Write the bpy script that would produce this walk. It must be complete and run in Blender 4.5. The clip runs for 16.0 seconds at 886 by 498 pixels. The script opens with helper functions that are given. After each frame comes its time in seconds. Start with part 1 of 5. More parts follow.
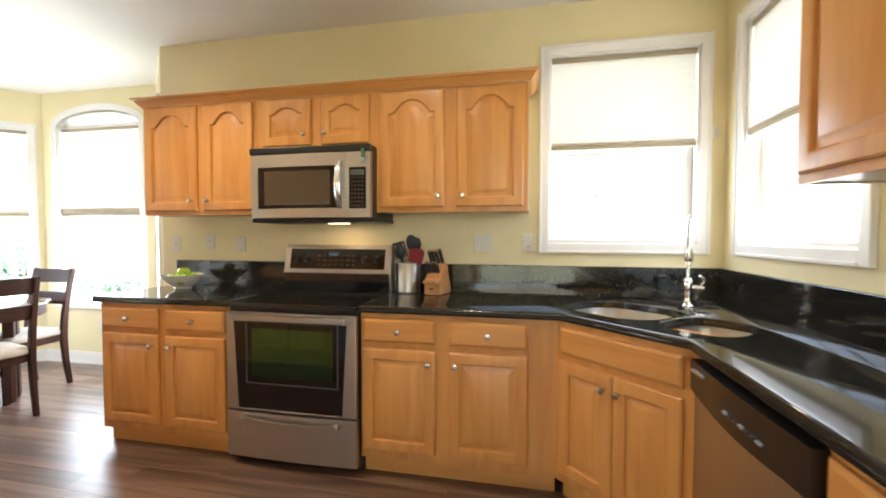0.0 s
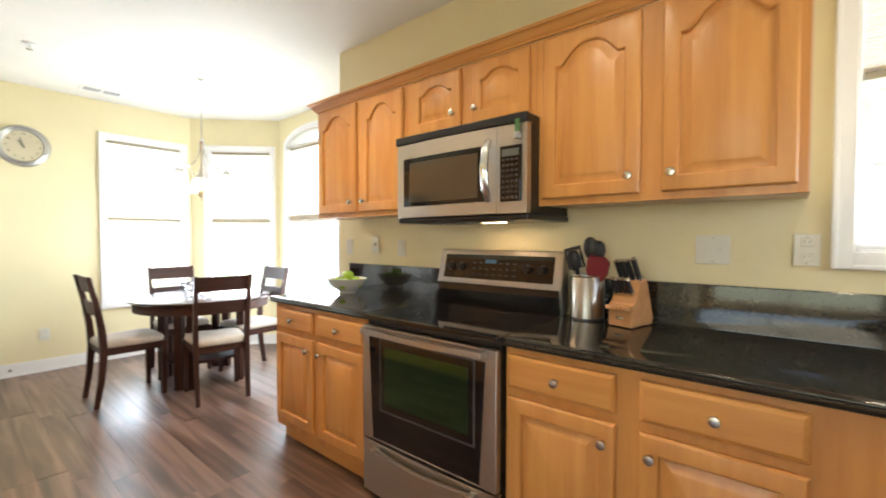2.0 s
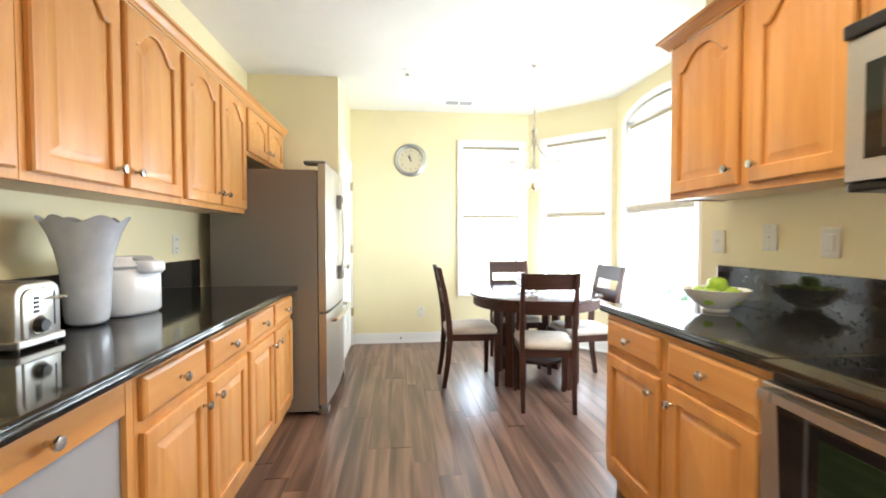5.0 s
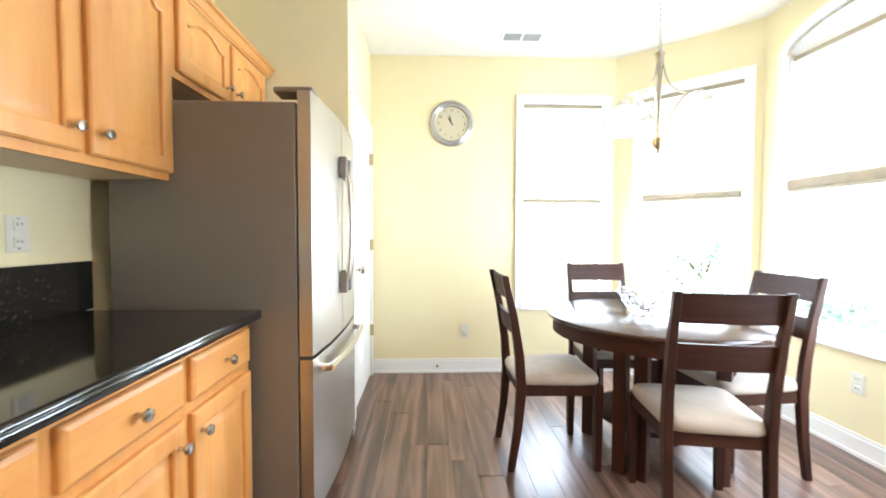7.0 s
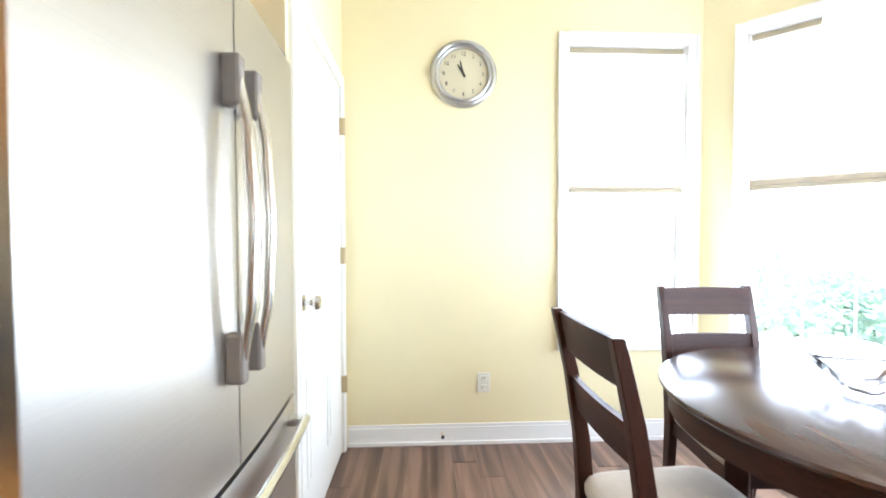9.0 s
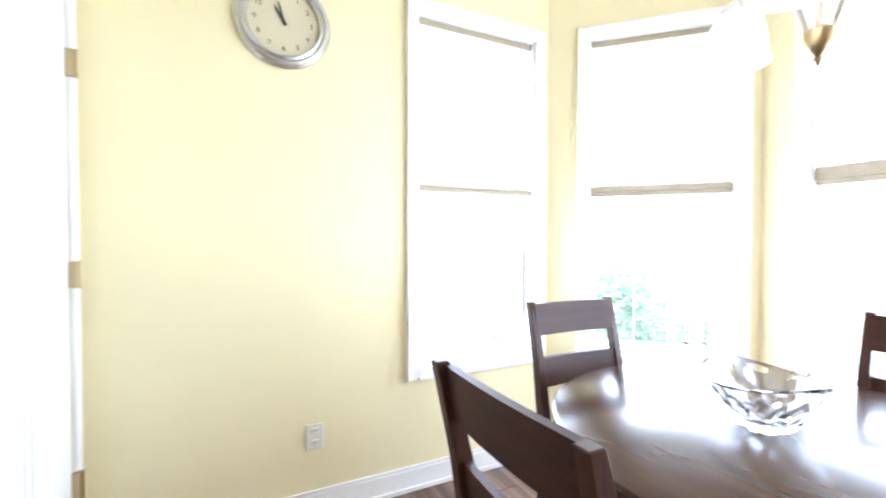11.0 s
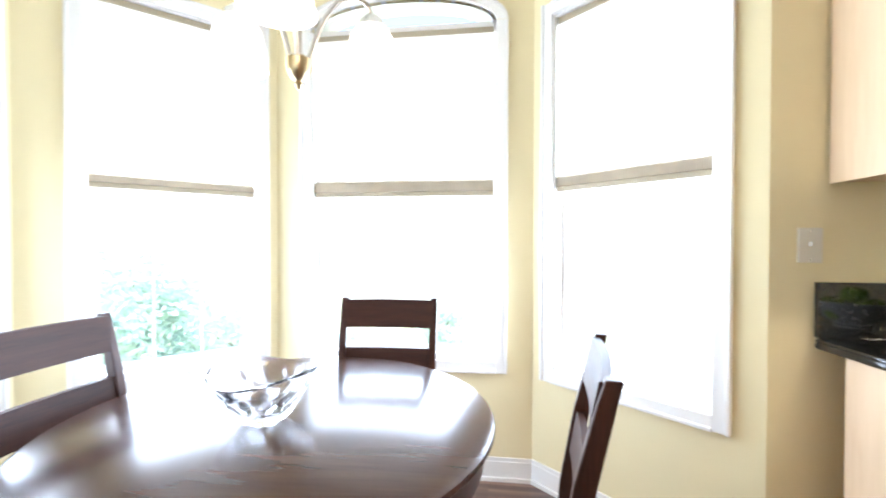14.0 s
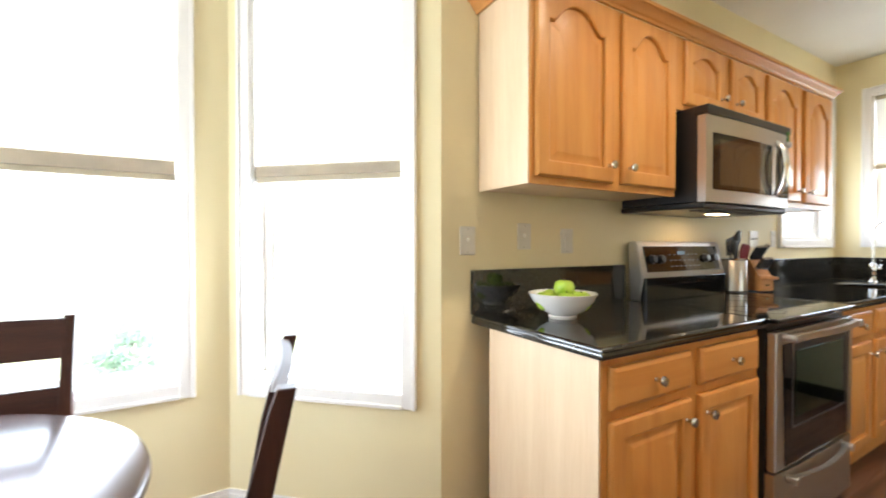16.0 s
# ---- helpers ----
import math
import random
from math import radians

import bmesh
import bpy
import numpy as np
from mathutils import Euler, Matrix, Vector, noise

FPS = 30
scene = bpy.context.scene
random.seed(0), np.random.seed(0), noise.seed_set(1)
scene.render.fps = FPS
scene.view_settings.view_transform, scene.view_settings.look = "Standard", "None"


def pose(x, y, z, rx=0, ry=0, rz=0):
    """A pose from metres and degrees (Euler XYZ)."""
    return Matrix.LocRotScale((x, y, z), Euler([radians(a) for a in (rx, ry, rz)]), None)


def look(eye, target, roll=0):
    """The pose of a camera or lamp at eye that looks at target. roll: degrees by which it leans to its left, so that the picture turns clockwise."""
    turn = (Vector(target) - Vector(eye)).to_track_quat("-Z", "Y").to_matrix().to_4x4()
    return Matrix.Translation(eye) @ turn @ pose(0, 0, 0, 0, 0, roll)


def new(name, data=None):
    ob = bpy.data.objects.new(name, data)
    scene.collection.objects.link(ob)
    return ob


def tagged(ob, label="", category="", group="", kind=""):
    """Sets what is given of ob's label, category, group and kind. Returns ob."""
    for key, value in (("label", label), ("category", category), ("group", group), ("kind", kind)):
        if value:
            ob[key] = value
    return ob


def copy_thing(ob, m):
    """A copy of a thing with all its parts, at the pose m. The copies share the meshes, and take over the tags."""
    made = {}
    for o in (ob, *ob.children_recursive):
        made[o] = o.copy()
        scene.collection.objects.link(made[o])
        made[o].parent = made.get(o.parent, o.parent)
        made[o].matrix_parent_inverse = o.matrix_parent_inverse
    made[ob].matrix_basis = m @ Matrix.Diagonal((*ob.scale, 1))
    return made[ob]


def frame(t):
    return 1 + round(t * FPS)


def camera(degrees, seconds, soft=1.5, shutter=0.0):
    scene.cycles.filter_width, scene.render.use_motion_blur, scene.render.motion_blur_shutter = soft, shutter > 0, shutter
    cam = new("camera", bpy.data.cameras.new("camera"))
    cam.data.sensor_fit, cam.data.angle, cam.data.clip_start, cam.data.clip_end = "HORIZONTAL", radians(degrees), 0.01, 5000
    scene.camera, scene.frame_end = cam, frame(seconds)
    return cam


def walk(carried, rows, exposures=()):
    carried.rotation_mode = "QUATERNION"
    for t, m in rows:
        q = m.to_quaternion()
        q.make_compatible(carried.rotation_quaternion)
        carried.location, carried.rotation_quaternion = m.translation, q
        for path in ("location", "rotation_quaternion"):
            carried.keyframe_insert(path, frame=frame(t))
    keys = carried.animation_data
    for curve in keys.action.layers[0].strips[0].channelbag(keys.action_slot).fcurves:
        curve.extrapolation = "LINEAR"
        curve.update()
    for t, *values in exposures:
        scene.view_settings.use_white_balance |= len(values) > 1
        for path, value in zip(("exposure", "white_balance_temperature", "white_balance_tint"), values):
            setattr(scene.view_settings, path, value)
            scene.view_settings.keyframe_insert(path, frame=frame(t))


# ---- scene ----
cam = camera(93.4, 16.0, 1.8, 0.4)
PATH = [
    (0, (-0.088, 0.444, 1.281), (-0.492, 2.402, 1.218), 0.1),
    (0.5, (-0.103, 0.658, 1.291), (-0.666, 2.576, 1.224), 0.1),
    (1, (-0.122, 0.863, 1.285), (-0.914, 2.699, 1.233), 0.1),
    (1.5, (-0.131, 1.021, 1.277), (-1.168, 2.73, 1.23), 0.0),
    (2, (-0.137, 1.151, 1.277), (-1.416, 2.688, 1.229), 0.1),
    (2.5, (-0.232, 1.249, 1.259), (-1.74, 2.562, 1.213), 0.2),
    (3, (-0.312, 1.333, 1.261), (-2.002, 2.401, 1.21), -0.0),
    (3.5, (-0.368, 1.426, 1.261), (-2.2, 2.226, 1.207), -0.1),
    (4, (-0.427, 1.48, 1.245), (-2.353, 2.019, 1.196), -0.2),
    (4.5, (-0.532, 1.504, 1.245), (-2.502, 1.846, 1.195), -0.2),
    (7, (-2.051, 1.456, 1.2), (-4.048, 1.525, 1.126), 0.1),
    (7.5, (-2.375, 1.438, 1.209), (-4.372, 1.497, 1.135), 0.1),
    (8, (-2.684, 1.411, 1.199), (-4.683, 1.456, 1.136), -0.2),
    (10.5, (-3.711, 1.45, 1.224), (-5.625, 2.028, 1.177), 0.2),
    (11, (-3.75, 1.476, 1.224), (-5.546, 2.355, 1.18), 0.1),
    (11.5, (-3.771, 1.532, 1.234), (-5.404, 2.685, 1.188), 0.2),
    (12, (-3.79, 1.531, 1.23), (-5.184, 2.965, 1.19), 0.3),
    (12.5, (-3.781, 1.562, 1.231), (-4.928, 3.2, 1.193), 0.3),
    (13, (-3.767, 1.572, 1.229), (-4.63, 3.376, 1.2), 0.3),
    (13.5, (-3.758, 1.593, 1.219), (-4.301, 3.517, 1.198), 0.2),
    (14, (-3.728, 1.625, 1.221), (-3.975, 3.61, 1.193), 0.1),
    (14.5, (-3.709, 1.644, 1.215), (-3.622, 3.642, 1.19), 0.2),
    (15, (-3.712, 1.66, 1.212), (-3.285, 3.614, 1.186), 0.3),
    (15.5, (-3.68, 1.682, 1.207), (-2.945, 3.542, 1.179), 0.0),
    (16, (-3.632, 1.712, 1.2), (-2.638, 3.447, 1.179), 0.0),
]
# seconds, stops, kelvin, tint
EXPOSURES = [(0.0, 2.38, 6600, 12), (3.0, 2.45, 6600, 11), (4.5, 2.56, 6450, 10), (7.0, 2.68, 6250, 11), (8.0, 2.68, 6150, 12), (10.5, 2.58, 5900, 14), (13.5, 2.46, 5900, 14), (15.0, 2.36, 6250, 13), (16.0, 2.34, 6500, 13)]
walk(cam, [(t, look(eye, target, roll)) for t, eye, target, roll in PATH], EXPOSURES)
DAY, SINK, REAR = 9.5, 3.1, 0.16

# ---- world, sun, large lights ----
world = bpy.data.worlds.new("sky")
scene.world = world
world.use_nodes = True
wn = world.node_tree
sky = wn.nodes.new("ShaderNodeTexSky")
sky.sky_type = 'NISHITA'
sky.sun_disc = False
sky.sun_elevation = radians(61)
sky.sun_rotation = radians(155)
wn.links.new(sky.outputs[0], wn.nodes["Background"].inputs[0])
wn.nodes["Background"].inputs[1].default_value = 0.15


def lamp(name, kind, m, energy, color=(1, 1, 1), **more):
    data = bpy.data.lights.new(name, kind)
    data.energy, data.color = energy, color
    if kind == 'AREA':
        data.shape = 'RECTANGLE'
        data.size, data.size_y = more["size"]
    if kind == 'SUN':
        data.angle = radians(0.6)
    if kind == 'SPOT':
        data.spot_size, data.spot_blend = more["cone"], 0.6
        data.shadow_soft_size = 0.05
    if kind == 'POINT':
        data.shadow_soft_size = more.get("soft", 0.03)
    ob = new(name, data)
    ob.matrix_world = m
    return ob


SUN_FROM = Vector((0.25, -0.55, 1.1))
lamp("sun", 'SUN', look(SUN_FROM * 20, (0, 0, 0)), 5.0, (1.0, 0.95, 0.86))

# ---- materials ----


def material(name, color, rough=0.5, metal=0.0, spec=0.5):
    m = bpy.data.materials.new(name)
    m.use_nodes = True
    b = m.node_tree.nodes["Principled BSDF"]
    b.inputs["Base Color"].default_value = (*color, 1)
    b.inputs["Roughness"].default_value = rough
    b.inputs["Metallic"].default_value = metal
    b.inputs["Specular IOR Level"].default_value = spec
    return m, m.node_tree, b


def coords(nt, scale, space="Object", vary=False):
    tc = nt.nodes.new("ShaderNodeTexCoord")
    mp = nt.nodes.new("ShaderNodeMapping")
    mp.inputs["Scale"].default_value = scale
    nt.links.new(tc.outputs[space], mp.inputs["Vector"])
    if vary:
        info = nt.nodes.new("ShaderNodeObjectInfo")
        mul = nt.nodes.new("ShaderNodeMath")
        mul.operation = 'MULTIPLY'
        mul.inputs[1].default_value = 37.0
        nt.links.new(info.outputs["Random"], mul.inputs[0])
        nt.links.new(mul.outputs[0], mp.inputs["Location"])
    return mp.outputs[0]


def tex_noise(nt, vec, scale, detail=4, rough=0.55, distortion=0.0):
    n = nt.nodes.new("ShaderNodeTexNoise")
    n.inputs["Scale"].default_value = scale
    n.inputs["Detail"].default_value = detail
    n.inputs["Roughness"].default_value = rough
    n.inputs["Distortion"].default_value = distortion
    nt.links.new(vec, n.inputs["Vector"])
    return n.outputs["Fac"]


def ramp(nt, fac, stops):
    r = nt.nodes.new("ShaderNodeValToRGB")
    e = r.color_ramp.elements
    while len(e) < len(stops):
        e.new(0.5)
    for el, (p, c) in zip(e, stops):
        el.position, el.color = p, (*c, 1)
    nt.links.new(fac, r.inputs[0])
    return r.outputs[0]


def blend(nt, fac, a, b, mode='MIX'):
    m = nt.nodes.new("ShaderNodeMix")
    m.data_type, m.blend_type = 'RGBA', mode
    for sock, v in ((0, fac), (6, a), (7, b)):
        if isinstance(v, (int, float)):
            m.inputs[sock].default_value = v
        elif isinstance(v, tuple):
            m.inputs[sock].default_value = (*v, 1)
        else:
            nt.links.new(v, m.inputs[sock])
    return m.outputs[2]


def bump(nt, b, height, strength=0.1, dist=0.002):
    n = nt.nodes.new("ShaderNodeBump")
    n.inputs["Strength"].default_value = strength
    n.inputs["Distance"].default_value = dist
    nt.links.new(height, n.inputs["Height"])
    nt.links.new(n.outputs[0], b.inputs["Normal"])


def spread(nt, b, height, lo, hi):
    r = nt.nodes.new("ShaderNodeMapRange")
    r.inputs[3].default_value, r.inputs[4].default_value = lo, hi
    nt.links.new(height, r.inputs[0])
    nt.links.new(r.outputs[0], b.inputs["Roughness"])


def wood(name, dark, mid, light, along='z', rough=0.35, grain=1.0, coat=0.0, streak=0.35):
    m, nt, b = material(name, mid, rough)
    s = {'z': (14, 14, 1.1), 'x': (1.1, 14, 14), 'y': (14, 1.1, 14)}[along]
    v = coords(nt, tuple(q * grain for q in s), vary=True)
    big = tex_noise(nt, v, 1.0, 3, 0.5, 0.6)
    fine = tex_noise(nt, v, 7.0, 6, 0.65)
    c = ramp(nt, big, [(0.25, dark), (0.5, mid), (0.78, light)])
    c = blend(nt, streak, c, ramp(nt, fine, [(0.3, dark), (0.7, light)]))
    nt.links.new(c, b.inputs["Base Color"])
    spread(nt, b, fine, rough - 0.06, rough + 0.08)
    bump(nt, b, fine, 0.06, 0.0008)
    b.inputs["Coat Weight"].default_value = coat
    b.inputs["Coat Roughness"].default_value = 0.15
    return m


def paint(name, color, rough=0.6, grain=0.04):
    m, nt, b = material(name, color, rough)
    v = coords(nt, (1, 1, 1))
    n1 = tex_noise(nt, v, 1.3, 3)
    n2 = tex_noise(nt, v, 260, 3)
    lo = tuple(q * (1 - grain) for q in color)
    hi = tuple(min(1, q * (1 + grain)) for q in color)
    nt.links.new(ramp(nt, n1, [(0.3, lo), (0.7, hi)]), b.inputs["Base Color"])
    bump(nt, b, n2, 0.08, 0.001)
    return m


def metal(name, color, rough, brushed=None, metalness=1.0):
    m, nt, b = material(name, color, rough, metalness)
    if brushed:
        n = tex_noise(nt, coords(nt, brushed), 1.0, 5)
        spread(nt, b, n, rough - 0.06, rough + 0.1)
        c = ramp(nt, n, [(0.3, tuple(q * 0.93 for q in color)), (0.7, color)])
        nt.links.new(c, b.inputs["Base Color"])
        bump(nt, b, n, 0.02, 0.0005)
    else:
        n = tex_noise(nt, coords(nt, (1, 1, 1)), 40, 3)
        spread(nt, b, n, max(0.02, rough - 0.03), rough + 0.05)
    return m


def granite():
    m, nt, b = material("black_granite", (0.012, 0.012, 0.011), 0.07)
    v = coords(nt, (1, 1, 1))
    cells = nt.nodes.new("ShaderNodeTexVoronoi")
    cells.inputs["Scale"].default_value = 130
    nt.links.new(v, cells.inputs["Vector"])
    fleck = ramp(nt, cells.outputs["Color"], [(0.3, (0.006, 0.006, 0.006)), (0.62, (0.018, 0.017, 0.015)), (0.92, (0.05, 0.042, 0.03))])
    cloud = ramp(nt, tex_noise(nt, v, 55, 5, 0.7), [(0.4, (0.006, 0.007, 0.006)), (0.62, (0.025, 0.023, 0.02)), (0.78, (0.055, 0.047, 0.035))])
    nt.links.new(blend(nt, 0.5, fleck, cloud), b.inputs["Base Color"])
    b.inputs["Specular IOR Level"].default_value = 0.7
    n = tex_noise(nt, v, 8, 3)
    spread(nt, b, n, 0.05, 0.10)
    return m


MAPLE = wood("honey_maple", (0.56, 0.228, 0.056), (0.66, 0.304, 0.083), (0.73, 0.368, 0.112), 'z', 0.36, coat=0.1, streak=0.22)
MAPLE_X = wood("honey_maple_across", (0.56, 0.228, 0.056), (0.66, 0.304, 0.083), (0.73, 0.368, 0.112), 'x', 0.36, coat=0.1, streak=0.22)
MAPLE_PLY = wood("pale_maple_ply", (0.66, 0.46, 0.28), (0.72, 0.53, 0.34), (0.78, 0.60, 0.41), 'z', 0.42)
CHERRY = wood("dark_walnut_stain", (0.018, 0.007, 0.005), (0.042, 0.014, 0.009), (0.076, 0.027, 0.015), 'z', 0.42, 1.5, 0.0)
CHERRY_X = wood("dark_walnut_stain_across", (0.018, 0.007, 0.005), (0.042, 0.014, 0.009), (0.076, 0.027, 0.015), 'x', 0.52, 1.5, 0.0)
for m_ in (CHERRY, CHERRY_X):
    m_.node_tree.nodes["Principled BSDF"].inputs["Specular IOR Level"].default_value = 0.28
TABLETOP = wood("dark_walnut_top", (0.03, 0.012, 0.008), (0.05, 0.021, 0.014), (0.08, 0.034, 0.02), 'x', 0.21, 1.2, 0.0, 0.2)
for node in TABLETOP.node_tree.nodes:
    if node.bl_idname == "ShaderNodeBump":
        node.inputs["Strength"].default_value = 0.015
BLOCKWOOD = wood("beech_block", (0.40, 0.17, 0.06), (0.50, 0.24, 0.09), (0.58, 0.30, 0.13), 'x', 0.45)
GRANITE = granite()
YELLOW = paint("pale_yellow_wall_paint", (0.82, 0.72, 0.45), 0.6)
CEILING = paint("ceiling_paint", (0.80, 0.77, 0.70), 0.8)
WHITE = paint("white_trim_paint", (0.82, 0.80, 0.77), 0.35, 0.02)
DOORWHITE = paint("white_door_paint", (0.84, 0.83, 0.80), 0.4, 0.02)
PLATE = material("ivory_plastic", (0.74, 0.70, 0.60), 0.35)[0]
STEEL = metal("brushed_steel", (0.53, 0.50, 0.46), 0.34, (2, 2, 240))
STEEL_X = metal("brushed_steel_across", (0.53, 0.50, 0.46), 0.34, (3, 240, 240))
GREYSIDE = metal("grey_enamel_side", (0.23, 0.20, 0.175), 0.42, (300, 300, 300), 0.25)
CHROME = metal("chrome", (0.75, 0.75, 0.74), 0.08)
NICKEL = metal("satin_nickel", (0.60, 0.57, 0.52), 0.22)
BRASS = metal("worn_brass", (0.5, 0.4, 0.24), 0.35)
BLACKGLASS = material("black_glass", (0.006, 0.006, 0.007), 0.04)[0]
BLACKPLASTIC = material("black_plastic", (0.012, 0.012, 0.013), 0.3)[0]
BURNER = material("burner_print", (0.014, 0.014, 0.015), 0.12)[0]
KEYDARK = material("dark_key", (0.045, 0.045, 0.05), 0.4)[0]
WHITEPLASTIC = material("white_plastic", (0.78, 0.78, 0.77), 0.25)[0]
GREYPANEL = paint("grey_panel", (0.36, 0.36, 0.38), 0.45, 0.04)


def oven_glass():
    # the garden's green reflection is put into the metallic glass colour
    m, nt, b = material("oven_glass_green_reflection", (0.065, 0.16, 0.11), 0.06, 1.0)
    return m


OVENGLASS = oven_glass()


def fabric(name, color):
    m, nt, b = material(name, color, 0.9)
    v = coords(nt, (1, 1, 1))
    n = tex_noise(nt, v, 420, 2)
    n1 = tex_noise(nt, v, 9, 4)
    c = ramp(nt, n1, [(0.3, tuple(q * 0.88 for q in color)), (0.7, tuple(q * 1.06 for q in color))])
    nt.links.new(c, b.inputs["Base Color"])
    bump(nt, b, n, 0.3, 0.001)
    return m


SEATCLOTH = fabric("oatmeal_seat_cloth", (0.48, 0.41, 0.34))


def shade_cloth():
    m = bpy.data.materials.new("pleated_shade_cloth")
    m.use_nodes = True
    nt = m.node_tree
    nt.nodes.clear()
    out = nt.nodes.new("ShaderNodeOutputMaterial")
    mix = nt.nodes.new("ShaderNodeMixShader")
    mix.inputs[0].default_value = 0.11
    d = nt.nodes.new("ShaderNodeBsdfDiffuse")
    t = nt.nodes.new("ShaderNodeBsdfTranslucent")
    n = tex_noise(nt, coords(nt, (1, 1, 1)), 300, 2)
    c = ramp(nt, n, [(0.3, (0.76, 0.73, 0.66)), (0.7, (0.84, 0.81, 0.75))])
    nt.links.new(c, d.inputs[0])
    nt.links.new(c, t.inputs[0])
    nt.links.new(d.outputs[0], mix.inputs[1])
    nt.links.new(t.outputs[0], mix.inputs[2])
    nt.links.new(mix.outputs[0], out.inputs[0])
    return m


SHADECLOTH = shade_cloth()
RAIL = paint("beige_shade_rail", (0.38, 0.32, 0.22), 0.5)
# same shade cloth; beige stands in for less light passing the folds
GATHER = fabric("dimmed_gathered_cloth", (0.80, 0.71, 0.57))


def glass(name, color=(1, 1, 1), rough=0.0, ior=1.45):
    m, nt, b = material(name, color, rough)
    b.inputs["Transmission Weight"].default_value = 1.0
    b.inputs["IOR"].default_value = ior
    return m


PANE = glass("window_glass")
CRYSTAL = glass("crystal_glass", (0.99, 0.99, 1.0), 0.0, 1.3)


def floor_wood():
    m, nt, b = material("walnut_laminate", (0.1, 0.05, 0.03), 0.25)
    v = coords(nt, (1.0, 15.0, 15.0), vary=True)
    big = tex_noise(nt, v, 1.0, 2, 0.5, 0.5)
    fine = tex_noise(nt, coords(nt, (1.5, 40, 40), vary=True), 2.0, 6, 0.7)
    c = ramp(nt, big, [(0.34, (0.062, 0.031, 0.020)), (0.5, (0.135, 0.073, 0.050)), (0.66, (0.24, 0.142, 0.102))])
    c = blend(nt, 0.10, c, ramp(nt, fine, [(0.35, (0.028, 0.014, 0.010)), (0.7, (0.17, 0.095, 0.06))]))
    info = nt.nodes.new("ShaderNodeObjectInfo")
    tone = ramp(nt, info.outputs["Random"], [(0.0, (0.88, 0.88, 0.89)), (1.0, (1.1, 1.09, 1.08))])
    c = blend(nt, 1.0, c, tone, 'MULTIPLY')
    nt.links.new(c, b.inputs["Base Color"])
    b.inputs["Specular IOR Level"].default_value = 0.75
    spread(nt, b, fine, 0.28, 0.40)
    bump(nt, b, fine, 0.02, 0.0004)
    return m


FLOORWOOD = floor_wood()
SUBFLOOR = material("dark_joint", (0.012, 0.008, 0.006), 0.8)[0]

# ---- mesh helpers ----


def box(bm, x0, x1, y0, y1, z0, z1, bevel=0.0, seg=2):
    made = bmesh.ops.create_cube(bm, size=1.0, matrix=Matrix.Translation(((x0 + x1) / 2, (y0 + y1) / 2, (z0 + z1) / 2)) @ Matrix.Diagonal((abs(x1 - x0), abs(y1 - y0), abs(z1 - z0), 1)))
    if bevel > 0:
        edges = {e for v in made["verts"] for e in v.link_edges}
        bmesh.ops.bevel(bm, geom=list(edges), offset=bevel, segments=seg, profile=0.5, affect='EDGES')
    return bm


def boxed(x0, x1, y0, y1, z0, z1, bevel=0.002, seg=2):
    return box(bmesh.new(), x0, x1, y0, y1, z0, z1, bevel, seg)


def lathe(profile, steps=32, bm=None, m=None, closed=False):
    """Turn (radius, height) pairs about z."""
    bm = bm or bmesh.new()
    rings = []
    for r, z in profile:
        if r < 1e-6:
            rings.append([bm.verts.new((0, 0, z))])
        else:
            rings.append([bm.verts.new((r * math.cos(a), r * math.sin(a), z)) for a in (2 * math.pi * i / steps for i in range(steps))])
    for a, b in zip(rings, rings[1:]):
        for i in range(steps):
            j = (i + 1) % steps
            if len(a) == 1 and len(b) > 1:
                bm.faces.new((a[0], b[j], b[i]))
            elif len(b) == 1 and len(a) > 1:
                bm.faces.new((a[i], a[j], b[0]))
            elif len(a) > 1:
                bm.faces.new((a[i], a[j], b[j], b[i]))
    if m is not None:
        bmesh.ops.transform(bm, matrix=m, verts=[v for ring in rings for v in ring])
    return bm


def tube(points, radius, steps=10, bm=None, cap=True):
    """A round bar along points; radius is a number or one for each point."""
    bm = bm or bmesh.new()
    pts = [Vector(p) for p in points]
    rad = radius if isinstance(radius, (list, tuple)) else [radius] * len(pts)
    rings, side = [], None
    for i, p in enumerate(pts):
        way = (pts[min(i + 1, len(pts) - 1)] - pts[max(i - 1, 0)]).normalized()
        if side is None:
            side = way.orthogonal().normalized()
        side = (side - way * side.dot(way)).normalized()
        up = way.cross(side)
        rings.append([bm.verts.new(p + rad[i] * (side * math.cos(a) + up * math.sin(a))) for a in (2 * math.pi * k / steps for k in range(steps))])
    for a, b in zip(rings, rings[1:]):
        for k in range(steps):
            bm.faces.new((a[k], a[(k + 1) % steps], b[(k + 1) % steps], b[k]))
    if cap:
        bm.faces.new(rings[0][::-1])
        bm.faces.new(rings[-1])
    return bm


def curve(a, b, c, d, n=10):
    """Points along a cubic curve."""
    a, b, c, d = Vector(a), Vector(b), Vector(c), Vector(d)
    return [a * (1 - t) ** 3 + b * 3 * t * (1 - t) ** 2 + c * 3 * t * t * (1 - t) + d * t ** 3 for t in (i / n for i in range(n + 1))]


def prism(points, z0, z1, bm=None):
    bm = bm or bmesh.new()
    lo = [bm.verts.new((x, y, z0)) for x, y in points]
    hi = [bm.verts.new((x, y, z1)) for x, y in points]
    n = len(points)
    bm.faces.new(lo[::-1])
    bm.faces.new(hi)
    for i in range(n):
        j = (i + 1) % n
        bm.faces.new((lo[i], lo[j], hi[j], hi[i]))
    return bm


